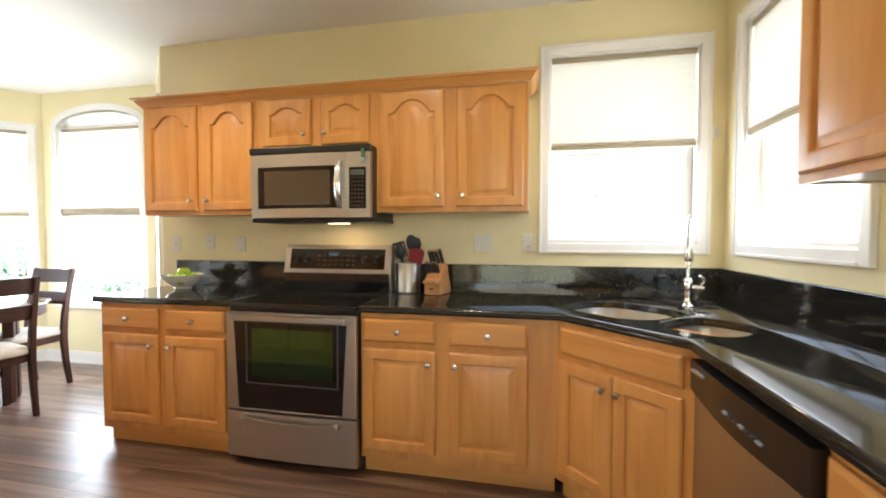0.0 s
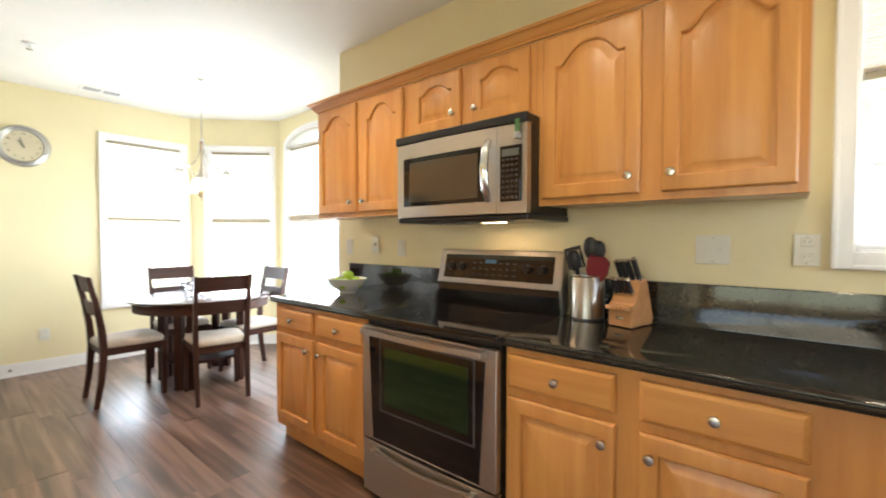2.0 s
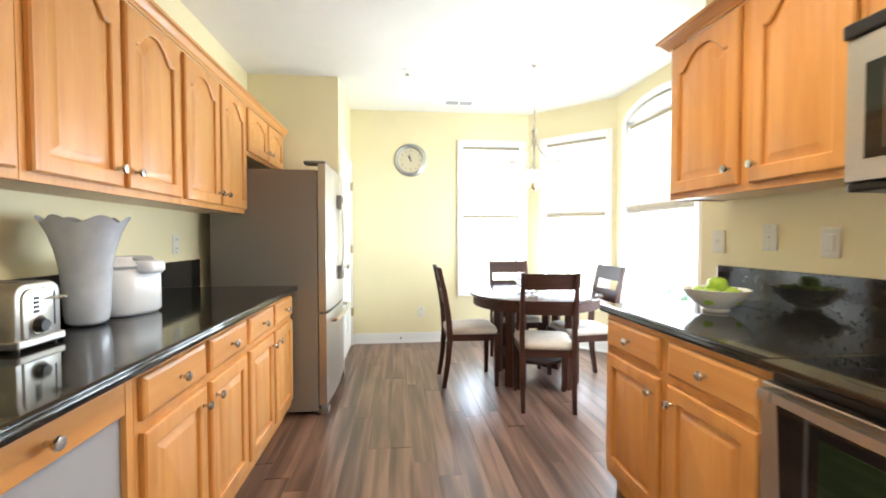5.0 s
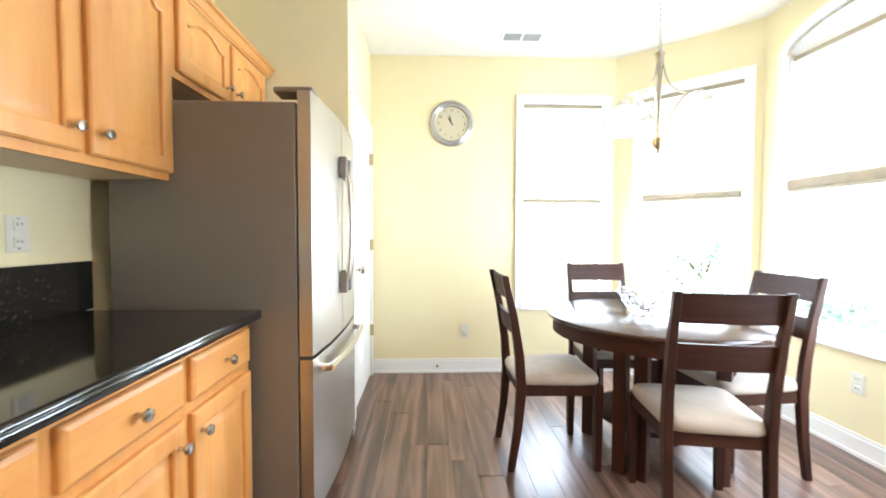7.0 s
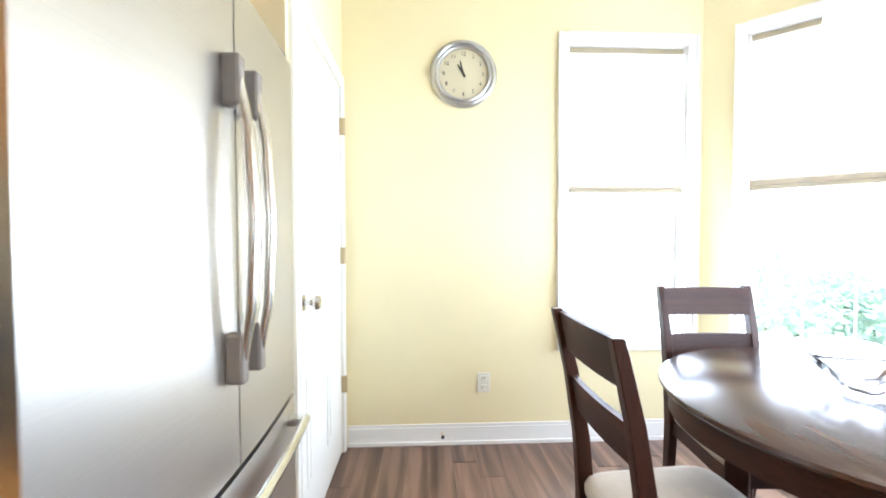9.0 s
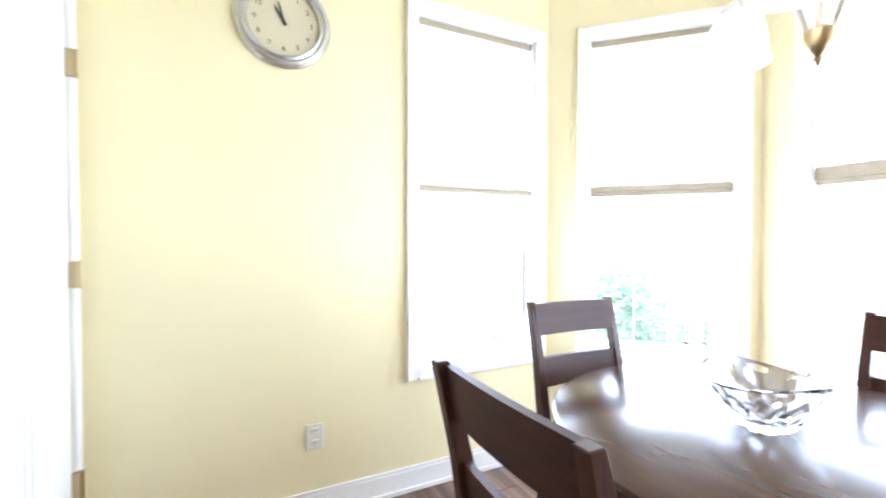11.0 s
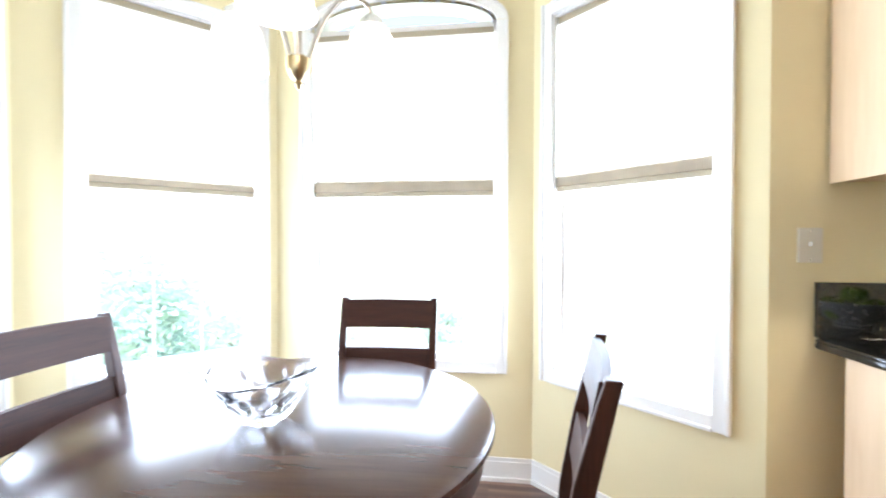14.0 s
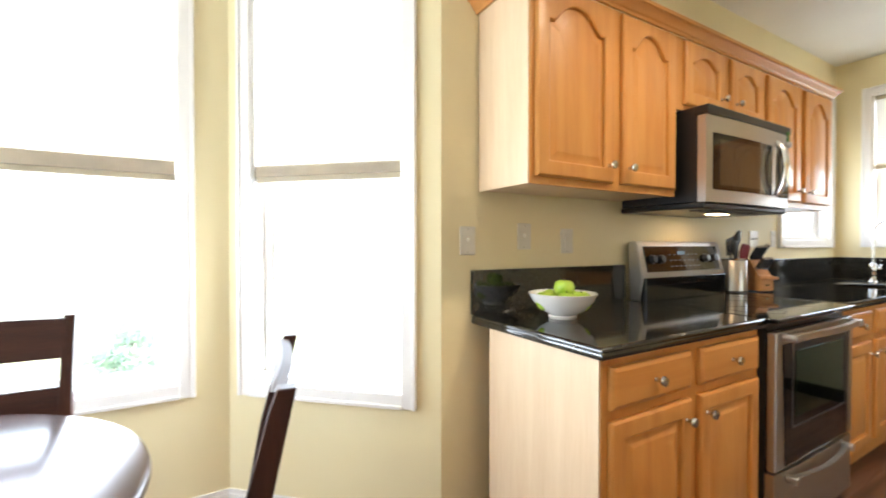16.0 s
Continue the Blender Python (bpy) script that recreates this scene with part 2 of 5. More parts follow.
def slat(path, depth, z0s, z1s):
    """A bowed board: path is (x, y) pairs, its thickness goes along +y."""
    bm = bmesh.new()
    rows = [[bm.verts.new(q) for q in ((x, y, a), (x, y + depth, a), (x, y + depth, b), (x, y, b))] for (x, y), a, b in zip(path, z0s, z1s)]
    for p, q in zip(rows, rows[1:]):
        for k in range(4):
            bm.faces.new((p[k], q[k], q[(k + 1) % 4], p[(k + 1) % 4]))
    bm.faces.new(rows[0])
    bm.faces.new(rows[-1][::-1])
    return bm


def mesh_of(name, bm, mat, smooth=None):
    bmesh.ops.recalc_face_normals(bm, faces=bm.faces)
    me = bpy.data.meshes.new(name)
    bm.to_mesh(me)
    bm.free()
    me.materials.append(mat)
    if smooth:
        me.polygons.foreach_set("use_smooth", [True] * len(me.polygons))
        me.set_sharp_from_angle(angle=radians(smooth))
    return me


def part(name, bm, mat, parent=None, label="", smooth=None, m=None):
    ob = new(name, mesh_of(name, bm, mat, smooth))
    if parent is not None:
        ob.parent = parent
    if m is not None:
        ob.matrix_basis = m
    return tagged(ob, label)


def thing(name, label, category, m=None, group="", kind=""):
    ob = new(name)
    ob.empty_display_size = 0.1
    if m is not None:
        ob.matrix_basis = m
    return tagged(ob, label, category, group, kind)


def structure(name, bm, mat, label="", category=""):
    return tagged(part(name, bm, mat), label, category, "", "structure")


# ---- the shell: walls, floor, ceiling ----
TOP = 2.70
THICK = 0.15
RIGHT, BACK, LEFTY, FARX = 1.01, 3.135, 0.17, -5.635
BAYY, PANTRY = 3.785, 0.965
OUTLINE = [(RIGHT, -3.2), (RIGHT, BACK), (-2.825, BACK), (-3.535, BAYY), (-4.91, BAYY), (FARX, 3.06), (FARX, PANTRY), (-4.66, PANTRY),
           (-4.66, LEFTY), (-1.30, LEFTY), (-1.30, -3.2)]
NAMES = ["wall_right", "wall_range", "wall_bay_d", "wall_bay_c", "wall_bay_b", "wall_clock", "wall_pantry", "wall_fridge", "wall_left", "wall_hall", "wall_rear"]


def miters(points, t):
    out, n = [], len(points)
    for i in range(n):
        p, q, r = (Vector(points[k % n]) for k in (i - 1, i, i + 1))
        d0, d1 = (q - p).normalized(), (r - q).normalized()
        n0, n1 = Vector((d0.y, -d0.x)), Vector((d1.y, -d1.x))
        b = (n0 + n1).normalized()
        out.append(q + b * (t / max(0.3, b.dot(n0))))
    return out


OUTER = miters(OUTLINE, THICK)


def wall_frame(i):
    p, q = Vector(OUTLINE[i]), Vector(OUTLINE[(i + 1) % len(OUTLINE)])
    d = (q - p).normalized()
    return p, q, d, Vector((d.y, -d.x))


def on_wall(i, s, z=0.0):
    """A pose on wall i, s metres along it: x to the viewer's right, y into the wall, z up."""
    p, q, d, n = wall_frame(i)
    at = p + d * s
    return Matrix(((-d.x, n.x, 0, at.x), (-d.y, n.y, 0, at.y), (0, 0, 1, z), (0, 0, 0, 1)))


def build_wall(i, holes=(), arch=None):
    p, q, d, n = wall_frame(i)
    length = (q - p).length
    bm = bmesh.new()

    def piece(s0, s1, z0, z1):
        a, b = p + d * s0, p + d * s1
        c = b + n * THICK if s1 < length - 1e-6 else OUTER[(i + 1) % len(OUTLINE)]
        e = a + n * THICK if s0 > 1e-6 else OUTER[i]
        prism([a, b, c, e], z0, z1, bm)

    s = 0.0
    for h0, h1, z0, z1 in sorted(holes):
        piece(s, h0, 0, TOP)
        if z0 > 0:
            piece(h0, h1, 0, z0)
        if z1 < TOP:
            piece(h0, h1, z1, TOP)
        s = h1
    piece(s, length, 0, TOP)
    if arch:
        h0, h1, spring, crown = arch
        mid, half = (h0 + h1) / 2, (h1 - h0) / 2
        N, fill = 16, []
        pts = [(mid + half * math.cos(math.pi * k / N), spring + (crown - spring) * math.sin(math.pi * k / N)) for k in range(N + 1)]
        for (sa, za), (sb, zb) in zip(pts, pts[1:]):
            rows = [[bm.verts.new((*(p + d * u + n * o), z)) for u, z in ((sa, za), (sb, zb), (sb, crown), (sa, crown))] for o in (0, THICK)]
            f, g = rows
            bm.faces.new(f)
            bm.faces.new(g[::-1])
            bm.faces.new((f[0], g[0], g[1], f[1]))
            fill += f + g
        bmesh.ops.remove_doubles(bm, verts=fill, dist=0.0001)
    return structure(NAMES[i], bm, YELLOW, "pale yellow painted plaster wall", "wall")


def along(i, x, y):
    p, q, d, n = wall_frame(i)
    return (Vector((x, y)) - p).dot(d)


# windows: wall, centre along the wall, opening width, sill height, head height, shade's lower edge
W1 = (1, along(1, 0.452, BACK), 0.85, 1.232, 2.39, 1.81)
W2 = (0, along(0, RIGHT, 2.502), 0.82, 1.235, 2.40, 1.80)
WD = (2, along(2, -3.2045, 3.4635), 0.695, 0.60, 2.325, 1.468)
WC = (3, along(3, -4.218, BAYY), 0.996, 0.61, 2.352, 1.466)
WB = (4, along(4, -5.241, 3.4715), 0.707, 0.60, 2.328, 1.461)
WA = (5, along(5, FARX, 2.6125), 0.713, 0.595, 2.324, 1.462)
ARCH = 2.50
windows = [W1, W2, WA, WB, WC, WD]
holes = {}
for w in windows:
    holes.setdefault(w[0], []).append((w[1] - w[2] / 2, w[1] + w[2] / 2, w[3], w[4] if w is not WC else ARCH))
DOOR_S = along(6, -5.155, PANTRY)
DOOR_W, DOOR_H = 0.80, 2.03
holes.setdefault(6, []).append((DOOR_S - DOOR_W / 2, DOOR_S + DOOR_W / 2, 0, DOOR_H))
# unseen hole in the rear wall, added for a fill lamp
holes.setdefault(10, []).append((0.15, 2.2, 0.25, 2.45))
for i in range(len(OUTLINE)):
    arch = (WC[1] - WC[2] / 2, WC[1] + WC[2] / 2, WC[4], ARCH) if i == 3 else None
    build_wall(i, holes.get(i, ()), arch)
structure("ceiling", prism(OUTER, TOP, TOP + 0.12), CEILING, "off-white painted ceiling", "ceiling")


def window(number, spec, arch=None, slide=False):
    i, s, w, z0, z1, low = spec
    win = thing("window_%d" % number, "white framed window with bright daylight behind", "window", on_wall(i, s), kind="structure")
    h, cas, out = w / 2, 0.056, 0.02
    jamb = bmesh.new()
    for a, b in ((-h, -h + 0.012), (h - 0.012, h)):
        box(jamb, a, b, 0.0, 0.13, z0, z1)
    box(jamb, -h, h, 0.0, 0.13, z0, z0 + 0.014)
    if not arch:
        box(jamb, -h, h, 0.0, 0.13, z1 - 0.014, z1)
    part("window_frame", jamb, WHITE, win)
    # casing: stepped boards round the opening
    for a, b in ((-h - cas, -h + 0.004), (h - 0.004, h + cas)):
        bm = boxed(a, b, -out, 0.0, z0 - cas, z1 + (0 if arch else cas), 0.004)
        e = a if a < 0 else b
        box(bm, min(e, e + (0.016 if a < 0 else -0.016)), max(e, e + (0.016 if a < 0 else -0.016)), -out - 0.007, -out + 0.002, z0 - cas, z1 + (0 if arch else cas), 0.003)
        part("casing", bm, WHITE, win)
    bm = boxed(-h, h, -out - 0.001, 0.0, z0 - cas, z0 + 0.004, 0.004)
    box(bm, -h, h, -out - 0.008, -out + 0.002, z0 - cas, z0 - cas + 0.016, 0.003)
    part("casing", bm, WHITE, win)
    if not arch:
        bm = boxed(-h, h, -out - 0.001, 0.0, z1 - 0.004, z1 + cas, 0.004)
        box(bm, -h, h, -out - 0.008, -out + 0.002, z1 + cas - 0.016, z1 + cas, 0.003)
        part("casing", bm, WHITE, win)
    else:
        N = 20
        bm = bmesh.new()
        ring = lambda r, dz, y: [bm.verts.new((r * math.cos(math.pi * k / N), y, z1 + dz * math.sin(math.pi * k / N))) for k in range(N + 1)]
        rise = arch - z1
        rows = [ring(h - 0.004, rise - 0.004, 0.0), ring(h - 0.004, rise - 0.004, -out), ring(h + cas - 0.016, rise + cas - 0.016, -out), ring(h + cas - 0.016, rise + cas - 0.016, -out - 0.007), ring(h + cas, rise + cas, -out - 0.007), ring(h + cas, rise + cas, 0.0)]
        for a, b in zip(rows, rows[1:]):
            for k in range(N):
                bm.faces.new((a[k], a[k + 1], b[k + 1], b[k]))
        part("casing", bm, WHITE, win)
        bm = bmesh.new()
        rows = [ring(h, rise, 0.0), ring(h, rise, 0.13), ring(h - 0.02, rise - 0.02, 0.13), ring(h - 0.02, rise - 0.02, 0.0)]
        for a, b in zip(rows, rows[1:]):
            for k in range(N):
                bm.faces.new((a[k], a[k + 1], b[k + 1], b[k]))
        part("arch_frame", bm, WHITE, win)
        part("transom", boxed(-h, h, 0.05, 0.11, z1 - 0.02, z1 + 0.03, 0.003), WHITE, win)
    # sashes
    mid = (z0 + z1) / 2
    for y, a, b in ((0.075, z0 + 0.014, mid + 0.02), (0.098, mid - 0.02, z1 - 0.014)):
        x = h - 0.012
        bm = bmesh.new()
        f = 0.038
        box(bm, -x, -x + f, y, y + 0.022, a, b, 0.003)
        box(bm, x - f, x, y, y + 0.022, a, b, 0.003)
        box(bm, -x + f, x - f, y, y + 0.022, a, a + f + 0.01, 0.003)
        box(bm, -x + f, x - f, y, y + 0.022, b - f, b, 0.003)
        sash = part("sash", bm, WHITE, win)
        cols, rowsn = (3, 2)
        gw, gh = 2 * (x - f), b - a - 2 * f
        for k in range(1, cols):
            u = -x + f + gw * k / cols
            part("muntin", boxed(u - 0.006, u + 0.006, y + 0.007, y + 0.016, a + f, b - f, 0), WHITE, sash)
        v = a + f + gh / 2
        part("muntin", boxed(-x + f, x - f, y + 0.008, y + 0.015, v - 0.006, v + 0.006, 0), WHITE, sash)
        pane = part("pane", boxed(-x + f - 0.004, x - f + 0.004, y + 0.010, y + 0.013, a + f, b - f, 0), PANE, sash, "clear window glass")
        pane.visible_shadow = False
    part("window_sill", boxed(-h + 0.012, h - 0.012, 0.004, 0.075, z0 + 0.014, z0 + 0.03, 0.004), WHITE, win)
    return win


def cellular_shade(spec, stack=0.0, label="white pleated cellular shade lowered halfway over the window"):
    i, s, w, z0, z1, low = spec
    sh = thing("cellular_shade", label, "window shade", on_wall(i, s), group="pleated window shades")
    h = w / 2 - 0.016
    top = z1 - 0.016
    part("head_rail", boxed(-h, h, 0.012, 0.048, top - 0.03, top, 0.004), RAIL, sh, "beige head rail")
    a, b = low + 0.026 + stack, top - 0.03
    n = int((b - a) / 0.0125)
    bm = bmesh.new()
    rows = []
    for k in range(2 * n + 1):
        z = a + (b - a) * k / (2 * n)
        rows.append((bm.verts.new((-h, 0.018 + 0.010 * (k % 2), z)), bm.verts.new((h, 0.018 + 0.010 * (k % 2), z))))
    for p, q in zip(rows, rows[1:]):
        bm.faces.new((p[0], p[1], q[1], q[0]))
    part("fabric", bm, SHADECLOTH, sh, "white pleated honeycomb fabric")
    if stack:
        bm = bmesh.new()
        m_ = int(stack / 0.0045)
        rows = []
        for k in range(2 * m_ + 1):
            z = low + 0.0275 + stack * k / (2 * m_)
            y = 0.004 + 0.008 * (k % 2)
            rows.append([bm.verts.new((-h, y, z)), bm.verts.new((h, y, z)), bm.verts.new((h, 0.044 - 0.006 * (k % 2), z)), bm.verts.new((-h, 0.044 - 0.006 * (k % 2), z))])
        for p, q in zip(rows, rows[1:]):
            for j in range(4):
                bm.faces.new((p[j], p[(j + 1) % 4], q[(j + 1) % 4], q[j]))
        bm.faces.new(rows[0])
        bm.faces.new(rows[-1][::-1])
        part("gathered_fabric", bm, GATHER, sh, "tightly gathered fabric, its dimmer backlight put in as beige")
    part("bottom_rail", boxed(-h, h, 0.008, 0.044, low, low + 0.027, 0.005), RAIL, sh, "beige bottom rail")
    return sh


for k, w in enumerate(windows):
    window(k + 1, w, ARCH if w is WC else None)
    cellular_shade(w, {WC: 0.055, WD: 0.045, WB: 0.03}.get(w, 0.012))

# daylight in the openings
for w in windows:
    i, s, wd, z0, z1, low = w
    m = on_wall(i, s, (z0 + z1) / 2) @ pose(0, 0.055, 0, -90, 0, 0)
    lamp("window_daylight", 'AREA', m, (DAY if z0 < 1 else SINK) * wd * (z1 - z0), (0.76, 0.88, 1.0), size=(wd - 0.04, z1 - z0 - 0.04))
# area lamp and frame in the unseen rear opening, added to brighten the cabinets
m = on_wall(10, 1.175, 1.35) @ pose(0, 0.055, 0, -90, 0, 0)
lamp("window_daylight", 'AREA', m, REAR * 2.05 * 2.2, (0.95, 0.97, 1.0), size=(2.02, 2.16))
win = thing("window_7", "unseen rear opening, added to let fill light into the kitchen", "window", on_wall(10, 1.175), kind="structure")
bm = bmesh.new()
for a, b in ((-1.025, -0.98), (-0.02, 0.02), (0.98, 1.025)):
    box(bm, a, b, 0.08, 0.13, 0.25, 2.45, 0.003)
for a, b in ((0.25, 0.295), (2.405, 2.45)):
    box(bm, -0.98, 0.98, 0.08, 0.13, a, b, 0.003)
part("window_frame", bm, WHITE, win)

# ---- baseboards, pantry door ----


def baseboard(i, s0, s1):
    p, q, d, n = wall_frame(i)
    bm = bmesh.new()
    for t, z0, z1 in ((0.012, 0.0, 0.10), (0.008, 0.10, 0.118), (0.022, 0.0, 0.02)):
        a, b = p + d * s0, p + d * s1
        prism([a, b, b - n * t, a - n * t], z0, z1, bm)
    structure("baseboard", bm, WHITE, "white painted baseboard along the wall", "baseboard")


def wall_length(i):
    p, q, d, n = wall_frame(i)
    return (q - p).length


baseboard(5, 0.0, wall_length(5) - 0.02)
baseboard(4, 0.0, wall_length(4))
baseboard(3, 0.0, wall_length(3))
baseboard(2, 0.0, wall_length(2))
baseboard(1, 3.70, wall_length(1))
baseboard(6, DOOR_S + DOOR_W / 2 + 0.062, wall_length(6))

door = thing("door_1", "closed white panelled pantry door with a nickel knob", "door", on_wall(6, DOOR_S), kind="structure")
h = DOOR_W / 2
part("leaf", boxed(-h + 0.004, h - 0.004, 0.0, 0.035, 0.008, DOOR_H - 0.004, 0.002), DOORWHITE, door)
for z0, z1 in ((0.22, 0.95), (1.10, 1.88)):
    for x0, x1 in ((-h + 0.1, -0.045), (0.045, h - 0.1)):
        bm = boxed(x0, x1, -0.006, 0.001, z0, z1, 0.005)
        box(bm, x0 + 0.03, x1 - 0.03, -0.012, -0.004, z0 + 0.03, z1 - 0.03, 0.005)
        part("panel", bm, DOORWHITE, door)
cas = 0.058
bm = bmesh.new()
for x0, x1 in ((-h - cas, -h), (h, h + cas - 0.012)):
    box(bm, x0, x1, -0.018, 0.0, 0.0, DOOR_H + cas, 0.004)
    box(bm, x0 + 0.02, x1 - 0.02, -0.023, -0.012, 0.0, DOOR_H + cas, 0.003)
box(bm, -h, h, -0.018, 0.0, DOOR_H, DOOR_H + cas, 0.004)
part("casing", bm, WHITE, door)
for z in (0.39, 1.105, 1.81):
    bm = boxed(h - 0.012, h + 0.006, -0.024, 0.0, z - 0.045, z + 0.045, 0.002)
    tube([(h - 0.002, -0.026, z - 0.047), (h - 0.002, -0.026, z + 0.047)], 0.006, 8, bm)
    part("hinge", bm, BRASS, door, "aged brass hinge")
kx = -h + 0.065
part("door_knob", lathe([(0, 0.0), (0.032, 0.0), (0.032, 0.006), (0.012, 0.012), (0.011, 0.03), (0.024, 0.04), (0.029, 0.052), (0.024, 0.066), (0, 0.07)], 24, m=pose(kx, -0.001, 0.96, 90, 0, 0)), NICKEL, door, "satin nickel door knob", 40)

# ---- cabinets ----


def arched_ring(w, h, inset, top, arch, n=22):
    """A closed loop (x, z) inset from a door's edge; arch is how far the middle of the top rises."""
    x, z0, z1 = w / 2 - inset, inset, h - top
    pts = [(-x, z0), (x, z0)]
    for k in range(n + 1):
        u = 1 - 2 * k / n
        v = min(1.0, abs(u) / 0.80)
        pts.append((u * x, z1 - arch + arch * (1 - v ** 2.4) ** 1.15))
    return pts


def loft(bm, loops, fill=True):
    rows = [[bm.verts.new((x, y, z)) for x, z in pts] for y, pts in loops]
    n = len(rows[0])
    for a, b in zip(rows, rows[1:]):
        for k in range(n):
            bm.faces.new((a[k], a[(k + 1) % n], b[(k + 1) % n], b[k]))
    if fill:
        bm.faces.new(rows[-1])
    return bm


def round_knob(parent, x, y, z):
    bm = lathe([(0, 0), (0.008, 0.0), (0.006, 0.006), (0.006, 0.014), (0.0135, 0.019), (0.0165, 0.025), (0.0145, 0.031), (0, 0.034)], 18, m=pose(x, y, z, 90, 0, 0))
    return part("knob", bm, NICKEL, parent, "satin nickel round knob", 40)


def cabinet_door(parent, x0, x1, z0, z1, knob_at=None, arched=False, name="door"):
    """A raised-panel door on the cabinet's face at y = 0, facing -y."""
    w, h = x1 - x0, z1 - z0
    arch = min(0.075, h * 0.13, w * 0.22) if arched else 0.0
    st = 0.058 if min(w, h) > 0.25 else 0.045
    top = st if not arched else st - 0.004
    bm = bmesh.new()
    flat = lambda i: arched_ring(w, h, i, i, 0.0)
    loft(bm, [(-0.001, flat(0.0)), (-0.014, flat(0.0)), (-0.0195, flat(0.006)), (-0.0205, flat(0.010)), (-0.0205, arched_ring(w, h, st - 0.006, top - 0.006, arch)),
              (-0.017, arched_ring(w, h, st - 0.001, top - 0.001, arch)), (-0.007, arched_ring(w, h, st, top, arch))], False)
    m = pose((x0 + x1) / 2, 0, z0)
    leaf = part(name, bm, MAPLE, parent, m=m, smooth=25)
    bm = bmesh.new()
    loft(bm, [(-0.007, arched_ring(w, h, st - 0.0005, top - 0.0005, arch)), (-0.0075, arched_ring(w, h, st + 0.007, top + 0.007, arch)), (-0.0165, arched_ring(w, h, st + 0.03, top + 0.03, arch)),
              (-0.0185, arched_ring(w, h, st + 0.036, top + 0.036, arch))])
    part("panel", bm, MAPLE, leaf, smooth=25)
    if knob_at:
        round_knob(leaf, knob_at[0] - (x0 + x1) / 2, -0.0205, knob_at[1] - z0)
    return leaf


def drawer_front(parent, x0, x1, z0, z1, knob=True, fake=False):
    w, h = x1 - x0, z1 - z0
    bm = bmesh.new()
    flat = lambda i: [(-w / 2 + i, i), (w / 2 - i, i), (w / 2 - i, h - i), (-w / 2 + i, h - i)]
    loft(bm, [(-0.001, flat(0)), (-0.012, flat(0)), (-0.016, flat(0.004)), (-0.0205, flat(0.014)), (-0.0205, flat(0.02))])
    d = part("false_drawer" if fake else "drawer", bm, MAPLE_X, parent, m=pose((x0 + x1) / 2, 0, z0), smooth=20)
    if knob:
        round_knob(d, 0, -0.0205, h / 2)
    return d


CT = 0.914          # worktop height
SLAB = 0.036


def base_cabinet(m, w, fronts, depth=0.53, toe=True, label="honey maple base cabinet under a black granite worktop", side_left=False, side_right=False):
    """Face at y = 0, from x = 0 to w. fronts: (kind, x0, x1, z0, z1, knob)."""
    c = thing("base_cabinet", label, "base cabinet", m, group="maple base cabinets")
    top = CT - SLAB - 0.002
    body = bmesh.new()
    box(body, 0.0, w, 0.018, depth, 0.10, top)
    part("body", body, MAPLE, c)
    fr = bmesh.new()
    box(fr, 0.0, w, 0.0, 0.018, 0.10, top, 0.001)
    part("face_frame", fr, MAPLE, c)
    if toe:
        part("toe_kick", boxed(0.0, w, 0.055, 0.075, 0.0, 0.099, 0.001), MAPLE_X, c)
    for kind, x0, x1, z0, z1, knob in fronts:
        if kind == "door":
            cabinet_door(c, x0, x1, z0, z1, knob)
        elif kind == "arched":
            cabinet_door(c, x0, x1, z0, z1, knob, True)
        elif kind == "fake":
            drawer_front(c, x0, x1, z0, z1, False, True)
        else:
            drawer_front(c, x0, x1, z0, z1)
    if side_left:
        part("end_panel", boxed(-0.006, -0.0005, 0.004, depth, 0.10, top, 0.001), MAPLE_PLY, c, "pale maple ply end panel")
        part("end_foot", boxed(-0.006, -0.0005, 0.075, depth, 0.0, 0.0995, 0.001), MAPLE_PLY, c, "pale maple ply end panel")
    if side_right:
        part("end_panel", boxed(w + 0.0005, w + 0.006, 0.004, depth, 0.10, top, 0.001), MAPLE_PLY, c, "pale maple ply end panel")
    return c


def pair_fronts(w, edge=0.022, mid=0.052, drawers=True):
    """Two drawers over two doors; knobs towards the middle."""
    a0, a1, b0, b1 = edge, w / 2 - mid / 2, w / 2 + mid / 2, w - edge
    zt, zd, zb = 0.849, 0.712, 0.150
    out = []
    if drawers:
        out += [("drawer", a0, a1, zd + 0.012, zt, None), ("drawer", b0, b1, zd + 0.012, zt, None)]
    out += [("door", a0, a1, zb, zd - 0.022, (a1 - 0.035, zd - 0.085)), ("door", b0, b1, zb, zd - 0.022, (b0 + 0.035, zd - 0.085))]
    return out


